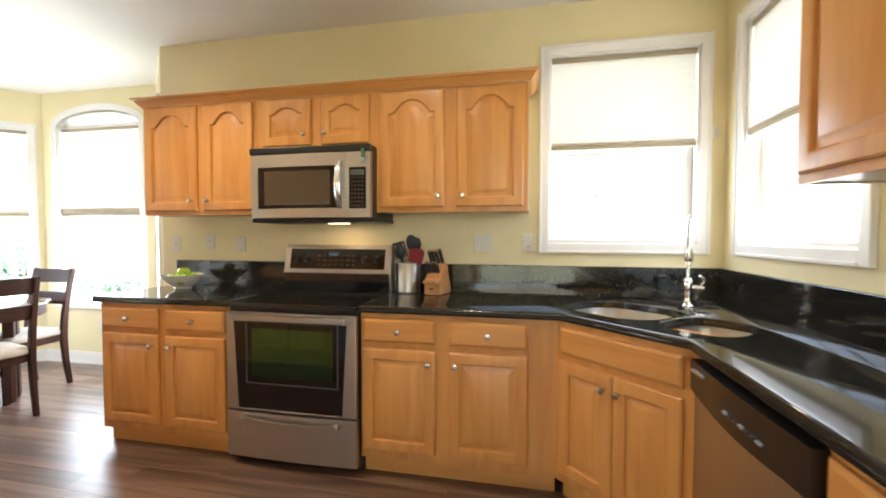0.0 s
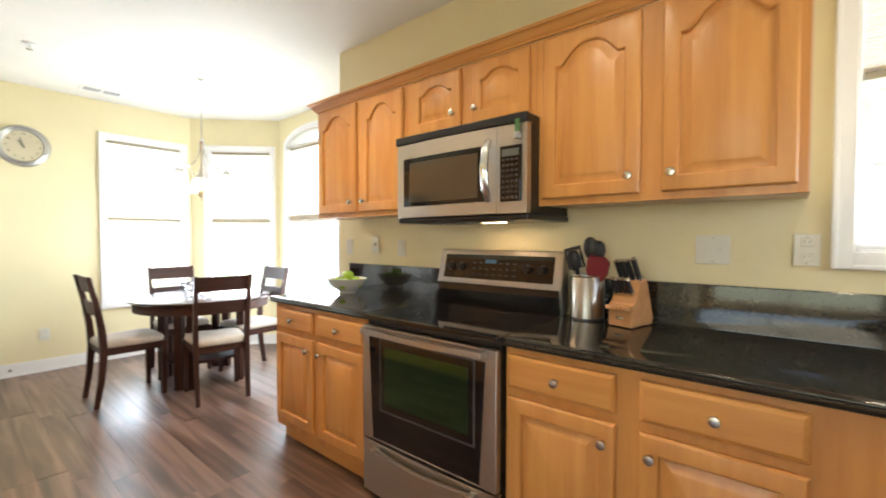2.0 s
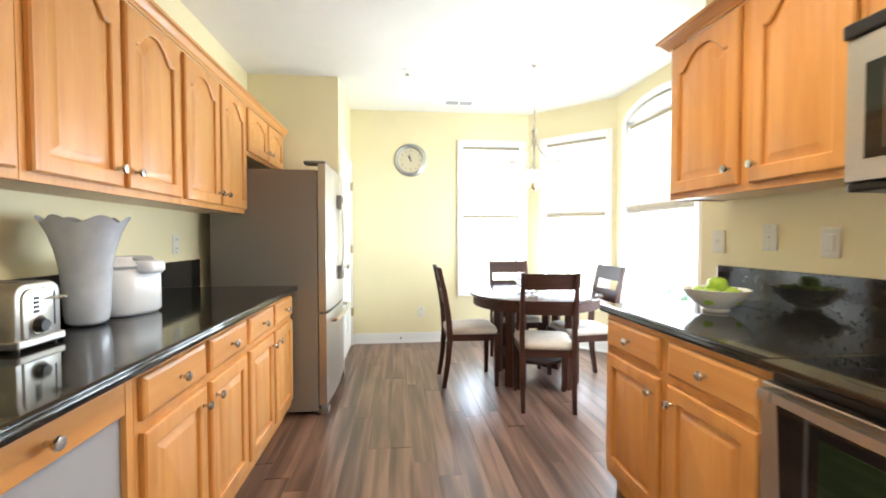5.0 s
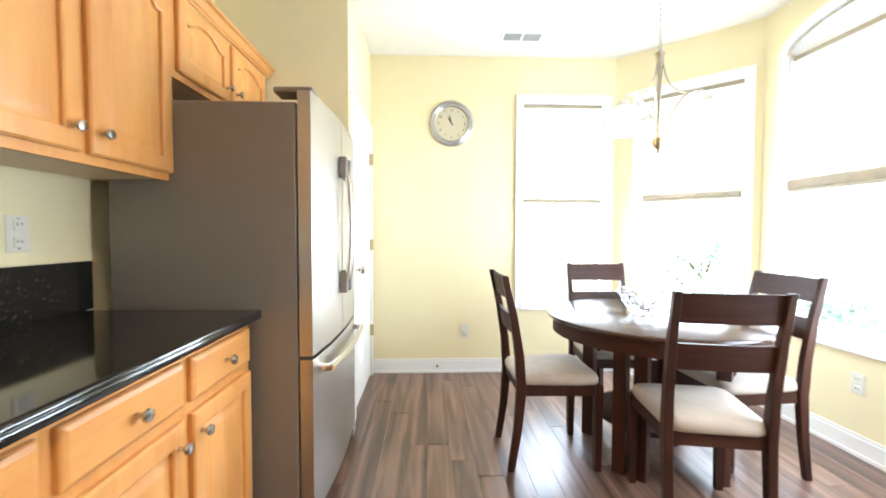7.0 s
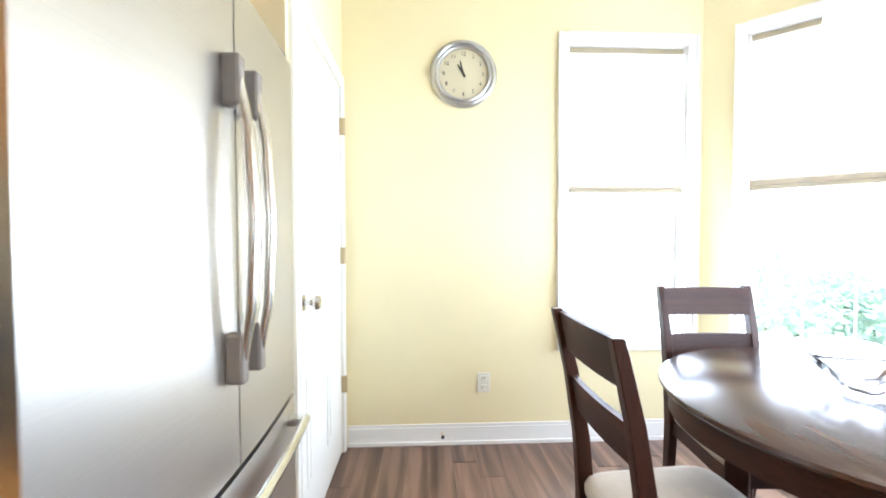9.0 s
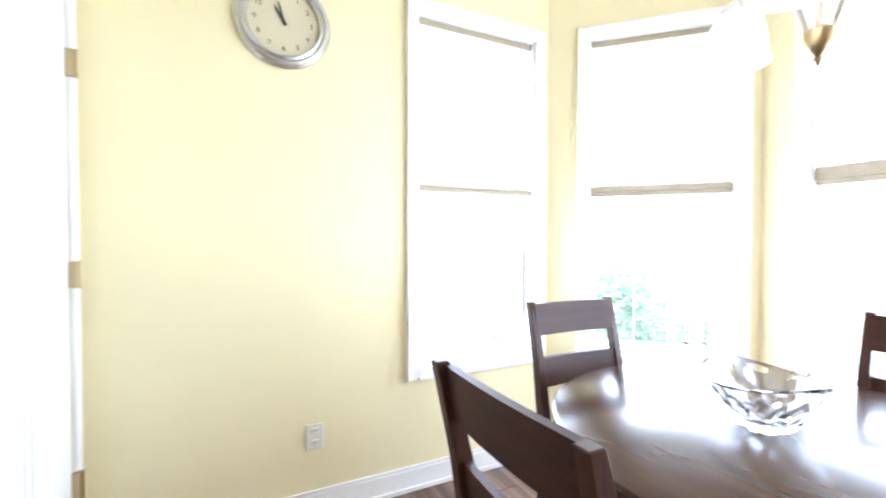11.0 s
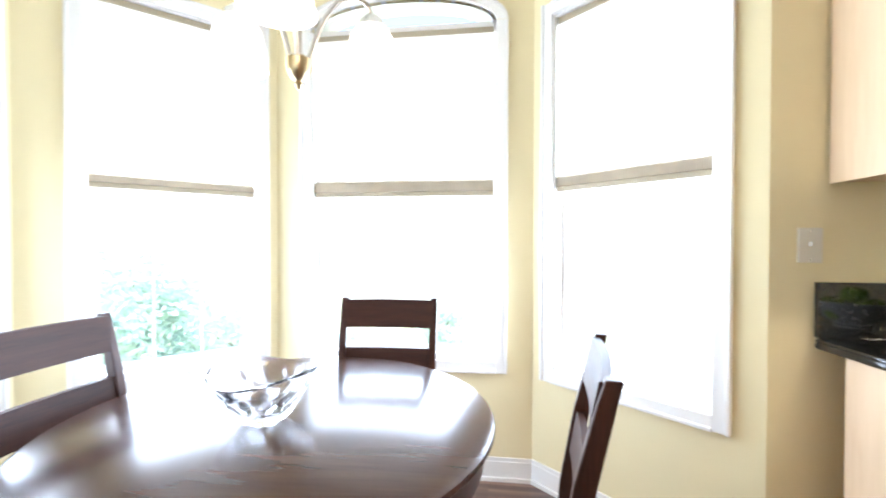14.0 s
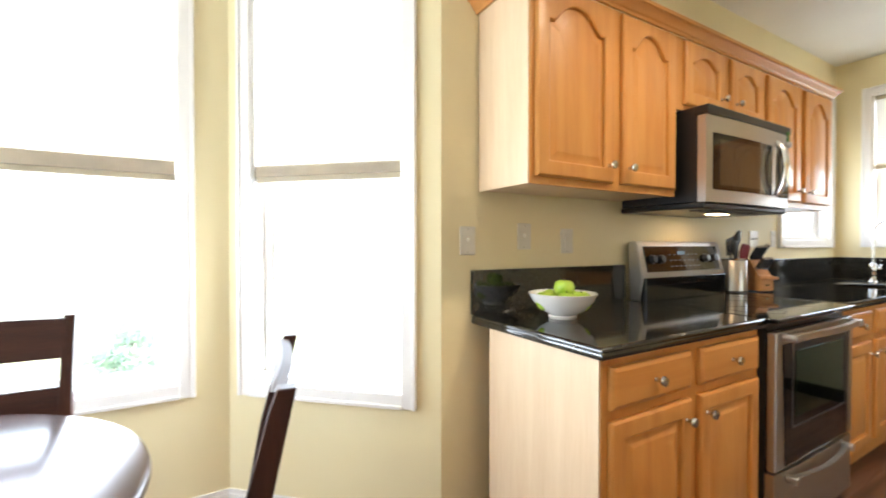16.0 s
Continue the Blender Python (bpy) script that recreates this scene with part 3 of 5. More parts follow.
def upper_cabinet(m, w, z0, z1, doors, depth=0.30, side_left=False, side_right=False, group="maple wall cabinets", label="honey maple wall cabinet with arched raised-panel doors"):
    c = thing("wall_cabinet", label, "wall cabinet", m, group=group)
    part("body", boxed(0.0, w, 0.018, depth, z0 + 0.02, z1, 0.0), MAPLE, c)
    part("face_frame", boxed(0.0, w, 0.0, 0.018, z0, z1, 0.001), MAPLE, c)
    part("bottom", boxed(0.0, w, 0.019, depth, z0 + 0.006, z0 + 0.0195, 0.0), MAPLE_PLY, c)
    low = z0 + 0.028
    for x0, x1, kn in doors:
        cabinet_door(c, x0, x1, low, z1 - 0.014, (x1 - 0.035, low + 0.065) if kn > 0 else (x0 + 0.035, low + 0.065), True)
    if side_left:
        part("end_panel", boxed(-0.005, -0.0005, 0.002, depth, z0, z1, 0.001), MAPLE_PLY, c, "pale maple ply end panel")
    if side_right:
        part("end_panel", boxed(w + 0.0005, w + 0.005, 0.002, depth, z0, z1, 0.001), MAPLE_PLY, c, "pale maple ply end panel")
    return c


def crown_moulding(path, z, name="crown_moulding"):
    """Sweep a crown profile along (x, y) points; it leans out to the right of the way."""
    prof = [(0.0, 0.0), (0.008, 0.0), (0.011, 0.009), (0.018, 0.014), (0.032, 0.034), (0.038, 0.040), (0.047, 0.042), (0.050, 0.054), (0.0, 0.054)]
    bm = bmesh.new()
    pts = [Vector(p) for p in path]
    rows = []
    for k, p in enumerate(pts):
        ns = []
        if k > 0:
            d = (p - pts[k - 1]).normalized()
            ns.append(Vector((d.y, -d.x)))
        if k < len(pts) - 1:
            d = (pts[k + 1] - p).normalized()
            ns.append(Vector((d.y, -d.x)))
        b = sum(ns, Vector((0, 0))).normalized()
        f = 1 / b.dot(ns[0])
        rows.append([bm.verts.new((*(p + b * o * f), z + u)) for o, u in prof])
    n = len(prof)
    for a, b in zip(rows, rows[1:]):
        for k in range(n):
            bm.faces.new((a[k], a[(k + 1) % n], b[(k + 1) % n], b[k]))
    bm.faces.new(rows[0])
    bm.faces.new(rows[-1][::-1])
    return tagged(part(name, bm, MAPLE_X), "honey maple crown moulding on top of the wall cabinets", "crown moulding")


UZ0, UZ1 = 1.415, 2.138
UFACE = BACK - 0.310
BFACE = 2.515
# base cabinets on the range wall
base_cabinet(pose(-2.652, BFACE, 0), 0.897, pair_fronts(0.897, 0.024), side_left=True, label="honey maple base cabinet with a pale ply end panel")
base_cabinet(pose(-0.958, BFACE, 0), 1.005, pair_fronts(0.882, 0.014, 0.07))
# wall cabinets on the range wall
half = lambda w: [(0.024, w / 2 - 0.016, 1), (w / 2 + 0.016, w - 0.024, -1)]
upper_cabinet(pose(-2.648, UFACE, 0), 0.852, UZ0, UZ1, [(0.022, 0.423, 1), (0.475, 0.834, -1)], side_left=True)
upper_cabinet(pose(-1.795, UFACE, 0), 0.796, 1.810, UZ1, [(0.055, 0.386, 1), (0.455, 0.768, -1)], label="short honey maple wall cabinet above the microwave")
upper_cabinet(pose(-0.998, UFACE, 0), 0.90, UZ0 + 0.006, UZ1, [(0.036, 0.427, 1), (0.50, 0.876, -1)], side_right=True)
crown_moulding([(-2.656, BACK - 0.002), (-2.656, UFACE - 0.002), (-0.092, UFACE - 0.002), (-0.092, BACK - 0.002)], UZ1 + 0.001)

# diagonal sink cabinet and the run on the right wall
DIAG0, DIAG1 = Vector((0.047, BFACE)), Vector((0.505, BFACE - 0.458))
RFACE = 0.505
dw = (DIAG1 - DIAG0).length
tilt = -45
sink_cab = base_cabinet(pose(DIAG0.x, DIAG0.y, 0, 0, 0, tilt), dw, [("fake", 0.03, dw - 0.05, 0.726, 0.849, None), ("door", 0.03, dw / 2 - 0.013, 0.15, 0.692, (dw / 2 - 0.045, 0.628)), ("door", dw / 2 - 0.007, dw - 0.05, 0.15, 0.692, (dw / 2 + 0.025, 0.628))], depth=0.30, label="diagonal honey maple sink cabinet under the granite")
# dishwasher
dish = thing("dishwasher", "black and stainless dishwasher under the granite worktop", "dishwasher", pose(RFACE, DIAG1.y - 0.012, 0, 0, 0, -90) @ Matrix.Diagonal((1.05, 1, 0.985, 1)))
part("body", boxed(0.012, 0.608, 0.02, 0.57, 0.11, 0.872, 0.002), BLACKPLASTIC, dish)
bm = slat([(0.012 + 0.596 * k / 12, -0.022 - 0.008 * math.sin(math.pi * k / 12)) for k in range(13)], 0.04, [0.12] * 13, [0.742] * 13)
part("door_panel", bm, STEEL, dish, "brushed steel door panel", 30)
bm = slat([(0.008 + 0.604 * k / 12, -0.036 - 0.010 * math.sin(math.pi * k / 12)) for k in range(13)], 0.055, [0.762 - 0.018 * math.sin(math.pi * k / 12) for k in range(13)], [0.868] * 13)
panel = part("control_panel", bm, BLACKPLASTIC, dish, "black curved control panel", 30)
part("handle_slot", boxed(0.05, 0.13, -0.052, -0.038, 0.835, 0.845, 0.002), STEEL, panel)
for k in range(7):
    part("button", boxed(0.28 + 0.028 * k, 0.298 + 0.028 * k, -0.0535, -0.044, 0.792, 0.80, 0.001), KEYDARK if k % 3 else GREYPANEL, panel)
part("toe_kick", boxed(0.012, 0.608, 0.05, 0.07, 0.0, 0.108, 0.001), BLACKPLASTIC, dish)
part("filler", boxed(-0.008, 0.008, 0.0, 0.02, 0.10, CT - SLAB + 0.006, 0.001), MAPLE, dish, "maple filler strip")
base_cabinet(pose(RFACE, 1.41, 0, 0, 0, -90), 0.89, pair_fronts(0.89), depth=0.49)
upper_cabinet(pose(RIGHT - 0.305, 1.90, 0, 0, 0, -90), 0.92, UZ0 + 0.022, UZ1, half(0.92), side_left=True)
crown_moulding([(RIGHT - 0.002, 1.908), (RIGHT - 0.307, 1.908), (RIGHT - 0.307, 0.98)], UZ1 + 0.001)

# left run (faces +y)
LFACE = LEFTY + 0.605
x = -3.638
for k in range(2):
    base_cabinet(pose(x + 0.843, LFACE, 0, 0, 0, 180), 0.842, pair_fronts(0.842, 0.02, 0.04))
    x += 0.843
desk = thing("desk_unit", "maple desk drawer unit with a plain grey panel below", "desk unit", pose(-1.385, LFACE, 0, 0, 0, 180))
dwid = 0.566
part("face_frame", boxed(0.0, dwid, 0.0, 0.018, 0.852, CT - SLAB - 0.002, 0.001), MAPLE_X, desk)
for a, b in ((0.0, 0.03), (dwid - 0.03, dwid)):
    part("stile", boxed(a, b, 0.0, 0.60, 0.0, 0.852, 0.001), MAPLE, desk)
bm = boxed(0.03, dwid - 0.03, 0.002, 0.018, 0.765, 0.851, 0.002)
d = part("drawer", bm, MAPLE_X, desk)
round_knob(d, dwid / 2, 0.002, 0.812)
part("back_panel", boxed(0.03, dwid - 0.03, 0.016, 0.03, 0.10, 0.764, 0.001), GREYPANEL, desk, "plain grey panel")
part("toe_kick", boxed(0.03, dwid - 0.03, 0.055, 0.075, 0.0, 0.10, 0.001), MAPLE_X, desk)
LU = LEFTY + 0.305
for k, w in ((0, 0.853), (1, 0.853), (2, 0.62)):
    x1 = -3.70 + 0.855 * k + w
    upper_cabinet(pose(x1, LU, 0, 0, 0, 180), w, UZ0 - 0.018, UZ1, half(w), side_right=(k == 0))
upper_cabinet(pose(-3.702, LU, 0, 0, 0, 180), 0.91, 1.80, UZ1, half(0.91), label="short honey maple wall cabinet above the refrigerator")
crown_moulding([(-1.352, LU + 0.002), (-4.655, LU + 0.002)], UZ1 + 0.001)

# ---- worktops ----


def worktop(label, outline, holes=(), z1=CT, thick=SLAB):
    """A worktop from an outline (anticlockwise) with holes; a double-beaded nosing on every outer edge."""
    top = thing("worktop", label, "worktop")
    bm, nose = bmesh.new(), bmesh.new()
    loops = []
    for pts in (outline, *holes):
        vs = [bm.verts.new((x, y, z1)) for x, y in pts]
        loops.append([bm.edges.new((vs[k], vs[(k + 1) % len(vs)])) for k in range(len(vs))])
    edges = [e for l in loops for e in l]
    bmesh.ops.triangle_fill(bm, use_beauty=True, use_dissolve=False, edges=edges)
    # go round each loop, out and down
    for number, pts in enumerate((outline, *holes)):
        ps = [Vector(p) for p in pts]
        n = len(ps)
        grow = miters([tuple(p) for p in ps], 1.0)
        dirs = [g - p for g, p in zip(grow, ps)]
        rows, into = [], (nose if number == 0 else bm)
        prof = [(0, 0), (0.006, -0.002), (0.010, -0.007), (0.010, -0.012), (0.007, -0.015), (0.010, -0.019), (0.010, -thick + 0.006), (0.006, -thick), (-0.02, -thick)] if number == 0 else [(0, 0), (0.003, -0.002), (0.004, -thick)]
        for o, u in prof:
            rows.append([into.verts.new((*(p + d * o), z1 + u)) for p, d in zip(ps, dirs)])
        for a, b in zip(rows, rows[1:]):
            for k in range(n):
                into.faces.new((a[k], a[(k + 1) % n], b[(k + 1) % n], b[k]))
    bmesh.ops.remove_doubles(bm, verts=bm.verts, dist=0.0002)
    part("slab", bm, GRANITE, top, smooth=40)
    part("nosing", nose, GRANITE, top, smooth=40)
    return top


g = 0.003
E_ = 0.012
worktop("polished black granite worktop on the end cabinets", [(-2.675, BFACE - 0.018), (-1.747, BFACE - 0.018), (-1.747, BACK - g - E_), (-2.675, BACK - g - E_)])
worktop("polished black granite worktop along the opposite cabinets", [(-3.630, LEFTY + g + E_), (-1.375, LEFTY + g + E_), (-1.375, LFACE + 0.04), (-3.630, LFACE + 0.04)])


def diag(u, v):
    """Place on the diagonal corner: u along the sink's front edge, v into the corner, from the middle of the edge."""
    c = (DIAG0 + DIAG1) / 2
    return c + Vector((0.7071, -0.7071)) * u + Vector((0.7071, 0.7071)) * v


def bowl_loop(u0, u1, v0, v1, r, n=6, back=0.0):
    pts = []
    for cu, cv, a0 in ((u0 + r, v0 + r, 180), (u1 - r, v0 + r, 270), (u1 - r, v1 - r, 0), (u0 + r, v1 - r, 90)):
        for k in range(n + 1):
            a = radians(a0 + 90 * k / n)
            pts.append((cu + r * math.cos(a), cv + r * math.sin(a)))
    return [tuple(diag(u, v)) for u, v in pts]


BOWL_A = (-0.46, 0.045, 0.11, 0.56, 0.17)
BOWL_B = (0.075, 0.385, 0.10, 0.47, 0.12)
main = [(-0.953, BFACE - 0.018), (DIAG0.x + 0.01, BFACE - 0.018), (RFACE - 0.025, DIAG1.y - 0.01 + 0.02), (RFACE - 0.025, 0.52), (RIGHT - g - E_, 0.52), (RIGHT - g - E_, BACK - g - E_), (-0.953, BACK - g - E_)]
worktop("polished black granite worktop round the corner sink", main, [bowl_loop(*BOWL_A)[::-1], bowl_loop(*BOWL_B)[::-1]])


def splash(points, z1):
    bm = bmesh.new()
    for (a, b, c, d) in points:
        box(bm, a, b, c, d, CT + 0.0005, z1, 0.003)
    return tagged(part("backsplash", bm, GRANITE), "low black granite backsplash against the wall", "backsplash")


SPL = 1.096
splash([(-2.688, -1.742, BACK - 0.022, BACK - 0.001)], SPL)
splash([(-0.96, RIGHT - 0.024, BACK - 0.022, BACK - 0.001)], SPL)
splash([(RIGHT - 0.022, RIGHT - 0.001, 0.52, BACK - 0.001)], SPL)
splash([(-3.665, -1.375, LEFTY + 0.001, LEFTY + 0.022)], SPL)

# sink and tap
sink = thing("sink", "double-bowl stainless steel sink set under the granite", "sink")
for spec in (BOWL_A, BOWL_B):
    bm = bmesh.new()
    u0, u1, v0, v1, r = spec
    rows = []
    for grow, z in ((0.004, CT - SLAB - 0.001), (0.0, CT - 0.05), (-0.008, CT - 0.17), (-0.03, CT - 0.195), (-0.08, CT - 0.2)):
        rows.append([bm.verts.new((*p, z)) for p in bowl_loop(u0 - grow, u1 + grow, v0 - grow, v1 + grow, r)])
    for a, b in zip(rows, rows[1:]):
        for k in range(len(a)):
            bm.faces.new((a[k], a[(k + 1) % len(a)], b[(k + 1) % len(a)], b[k]))
    bm.faces.new(rows[-1])
    bowl = part("basin", bm, STEEL_X, sink, "", 50)
    cx, cy = diag((u0 + u1) / 2, (v0 + v1) / 2)
    part("drain", lathe([(0.045, 0.003), (0.035, 0.004), (0.02, 0.001), (0, 0.001)], 20, m=pose(cx, cy, CT - 0.2)), CHROME, bowl, "chrome drain", 40)
tap_at = Vector((0.725, 2.825))
tap = thing("kitchen_tap", "tall chrome pull-down kitchen tap with a side lever", "tap", pose(tap_at.x, tap_at.y, CT, 0, 0, -19))
part("base", lathe([(0, 0), (0.03, 0), (0.03, 0.008), (0.022, 0.016), (0.018, 0.05), (0.022, 0.075), (0.024, 0.12), (0.02, 0.14), (0.014, 0.15), (0, 0.15)], 24), CHROME, tap, "", 40)
pts = [(0, 0, 0.14), (0, 0, 0.28), (0, 0, 0.38)] + [(0, -0.085 + 0.085 * math.cos(a), 0.38 + 0.085 * math.sin(a)) for a in (math.pi * k / 10 for k in range(1, 11))] + [(0, -0.17, 0.36)]
part("spout", tube(pts, 0.011, 14), CHROME, tap, "", 40)
part("spray_head", lathe([(0, 0), (0.017, 0), (0.021, 0.02), (0.017, 0.09), (0.012, 0.12), (0, 0.12)], 20, m=pose(0, -0.17, 0.245)), CHROME, tap, "", 40)
bm = tube([(0.018, 0, 0.10), (0.07, 0, 0.10)], 0.013, 12)
tube([(0.055, 0, 0.10), (0.075, -0.005, 0.14), (0.05, -0.02, 0.165)], [0.008, 0.007, 0.006], 10, bm)
part("lever", bm, CHROME, tap, "", 40)

# ---- cooker ----
RX0, RX1, RFRONT = -1.735, -0.966, 2.495


def cooker():
    c = thing("electric_range", "stainless electric range with a black glass top and oven door", "cooker", pose(RX0, RFRONT, 0) @ Matrix.Diagonal((1, 1, 0.987, 1)))
    w = RX1 - RX0
    part("body", boxed(0.0, w, 0.0, 0.60, 0.03, 0.905, 0.002), BLACKPLASTIC, c)
    part("cooktop", boxed(-0.006, w + 0.006, -0.045, 0.585, 0.906, 0.926, 0.006), BLACKGLASS, c, "black glass cooktop")
    for x, y, r in ((0.20, 0.12, 0.105), (0.56, 0.12, 0.08), (0.20, 0.37, 0.08), (0.56, 0.37, 0.105)):
        bm = lathe([(r - 0.002, 0.0), (r - 0.002, 0.0006), (r, 0.0006), (r, 0.0)], 48, m=pose(x, y, 0.926))
        part("burner_ring", bm, BURNER, c, "thin dark grey burner ring")
    # backguard: leaning steel console
    bm = bmesh.new()
    prof = [(0.545, 0.926), (0.60, 0.926), (0.612, 1.225), (0.585, 1.235), (0.565, 1.225), (0.525, 1.045)]
    a = [bm.verts.new((0.0, y, z)) for y, z in prof]
    b = [bm.verts.new((w, y, z)) for y, z in prof]
    bm.faces.new(a)
    bm.faces.new(b[::-1])
    for k in range(len(prof)):
        j = (k + 1) % len(prof)
        bm.faces.new((a[k], a[j], b[j], b[k]))
    bmesh.ops.bevel(bm, geom=bm.edges[:], offset=0.005, segments=2, affect='EDGES')
    guard = part("backguard", bm, STEEL_X, c, "brushed steel console", 30)
    part("backguard_base", boxed(0.01, w - 0.01, 0.515, 0.545, 0.926, 1.045, 0.004), BLACKGLASS, c)
    lean = pose(0, 0.5245, 1.045, math.degrees(math.atan2(-0.04, 0.18)), 0, 0)
    pm = lean @ pose(0, 0, 0)
    panel = part("control_panel", boxed(0.045, w - 0.045, -0.004, 0.002, 0.028, 0.165, 0.002), BLACKGLASS, c, "black glass control panel", m=pm)
    for x in (0.095, 0.165, w - 0.185, w - 0.105):
        k = part("control_knob", lathe([(0, 0), (0.024, 0), (0.023, 0.006), (0.019, 0.022), (0, 0.023)], 20, m=pose(x, -0.004, 0.095, 90, 0, 0)), BLACKPLASTIC, panel, "black control knob", 40)
    for r in range(3):
        for q in range(7):
            if (r, q) in ((2, 3), (2, 2)):
                continue
            part("button", boxed(0.245 + 0.042 * q, 0.265 + 0.042 * q, -0.0052, -0.0035, 0.052 + 0.032 * r, 0.058 + 0.032 * r, 0), KEYDARK, panel)
    part("clock_display", boxed(0.325, 0.395, -0.0055, -0.0035, 0.118, 0.138, 0), DISPLAY, panel, "small dark clock display")
    # oven door
    z0, z1 = 0.322, 0.872
    bm = boxed(0.0, w, -0.035, -0.002, z0, z1, 0.006)
    odoor = part("oven_door", bm, STEEL, c, "brushed steel oven door")
    bm = bmesh.new()
    loop = lambda i: [(0.055 + i + 0.022, z0 + 0.012 + i), (w - 0.055 - i - 0.022, z0 + 0.012 + i), (w - 0.05 - i, z1 - 0.05 - i), (0.05 + i, z1 - 0.05 - i)]
    loft(bm, [(-0.034, loop(0)), (-0.038, loop(0)), (-0.039, loop(0.003))])
    part("door_glass", bm, BLACKGLASS, odoor, "black oven door glass")
    bm = bmesh.new()
    for x0, x1, u0, u1 in ((0.125, 0.135, 0.475, 0.825), (w - 0.105, w - 0.095, 0.475, 0.825), (0.135, w - 0.105, 0.475, 0.483), (0.135, w - 0.105, 0.817, 0.825)):
        box(bm, x0, x1, -0.0402, -0.0385, u0, u1)
    part("window_border", bm, KEYDARK, odoor, "dark grey border round the oven window")
    part("oven_window", boxed(0.16, w - 0.13, -0.0405, -0.038, 0.515, 0.785, 0.001), OVENGLASS, odoor, "inner oven window with a green reflection in its colour")
    bm = slat([(0.05 + (w - 0.1) * k / 14, -0.075 - 0.022 * math.sin(math.pi * k / 14)) for k in range(15)], 0.02, [0.842] * 15, [0.866] * 15)
    for x in (0.04, w - 0.075):
        box(bm, x, x + 0.035, -0.085, -0.03, 0.838, 0.868, 0.004)
    part("handle", bm, STEEL_X, odoor, "curved steel handle", 35)
    bm = slat([(w * k / 14, -0.03 - 0.012 * math.sin(math.pi * k / 14)) for k in range(15)], 0.03, [0.055] * 15, [0.312] * 15)
    drawer = part("storage_drawer", bm, STEEL, c, "brushed steel storage drawer", 30)
    bm = slat([(0.1 + (w - 0.2) * k / 14, -0.062 - 0.018 * math.sin(math.pi * k / 14)) for k in range(15)], 0.018, [0.268 - 0.012 * math.sin(math.pi * k / 14) for k in range(15)], [0.292 - 0.012 * math.sin(math.pi * k / 14) for k in range(15)])
    for x in (0.09, w - 0.12):
        box(bm, x, x + 0.03, -0.072, -0.025, 0.264, 0.292, 0.004)
    part("handle", bm, STEEL_X, drawer, "curved steel handle", 35)
    for x in (0.03, w - 0.03):
        part("foot", lathe([(0, 0), (0.016, 0), (0.016, 0.03), (0, 0.03)], 12, m=pose(x, 0.06, 0)), BLACKPLASTIC, c)
    return c


GREYMARK = material("grey_marking", (0.35, 0.35, 0.36), 0.4)[0]
DISPLAY, dnt, db = material("dark_clock_display", (0.02, 0.03, 0.035), 0.3)
db.inputs["Emission Color"].default_value = (0.3, 0.7, 0.9, 1)
db.inputs["Emission Strength"].default_value = 0.02
cooker()

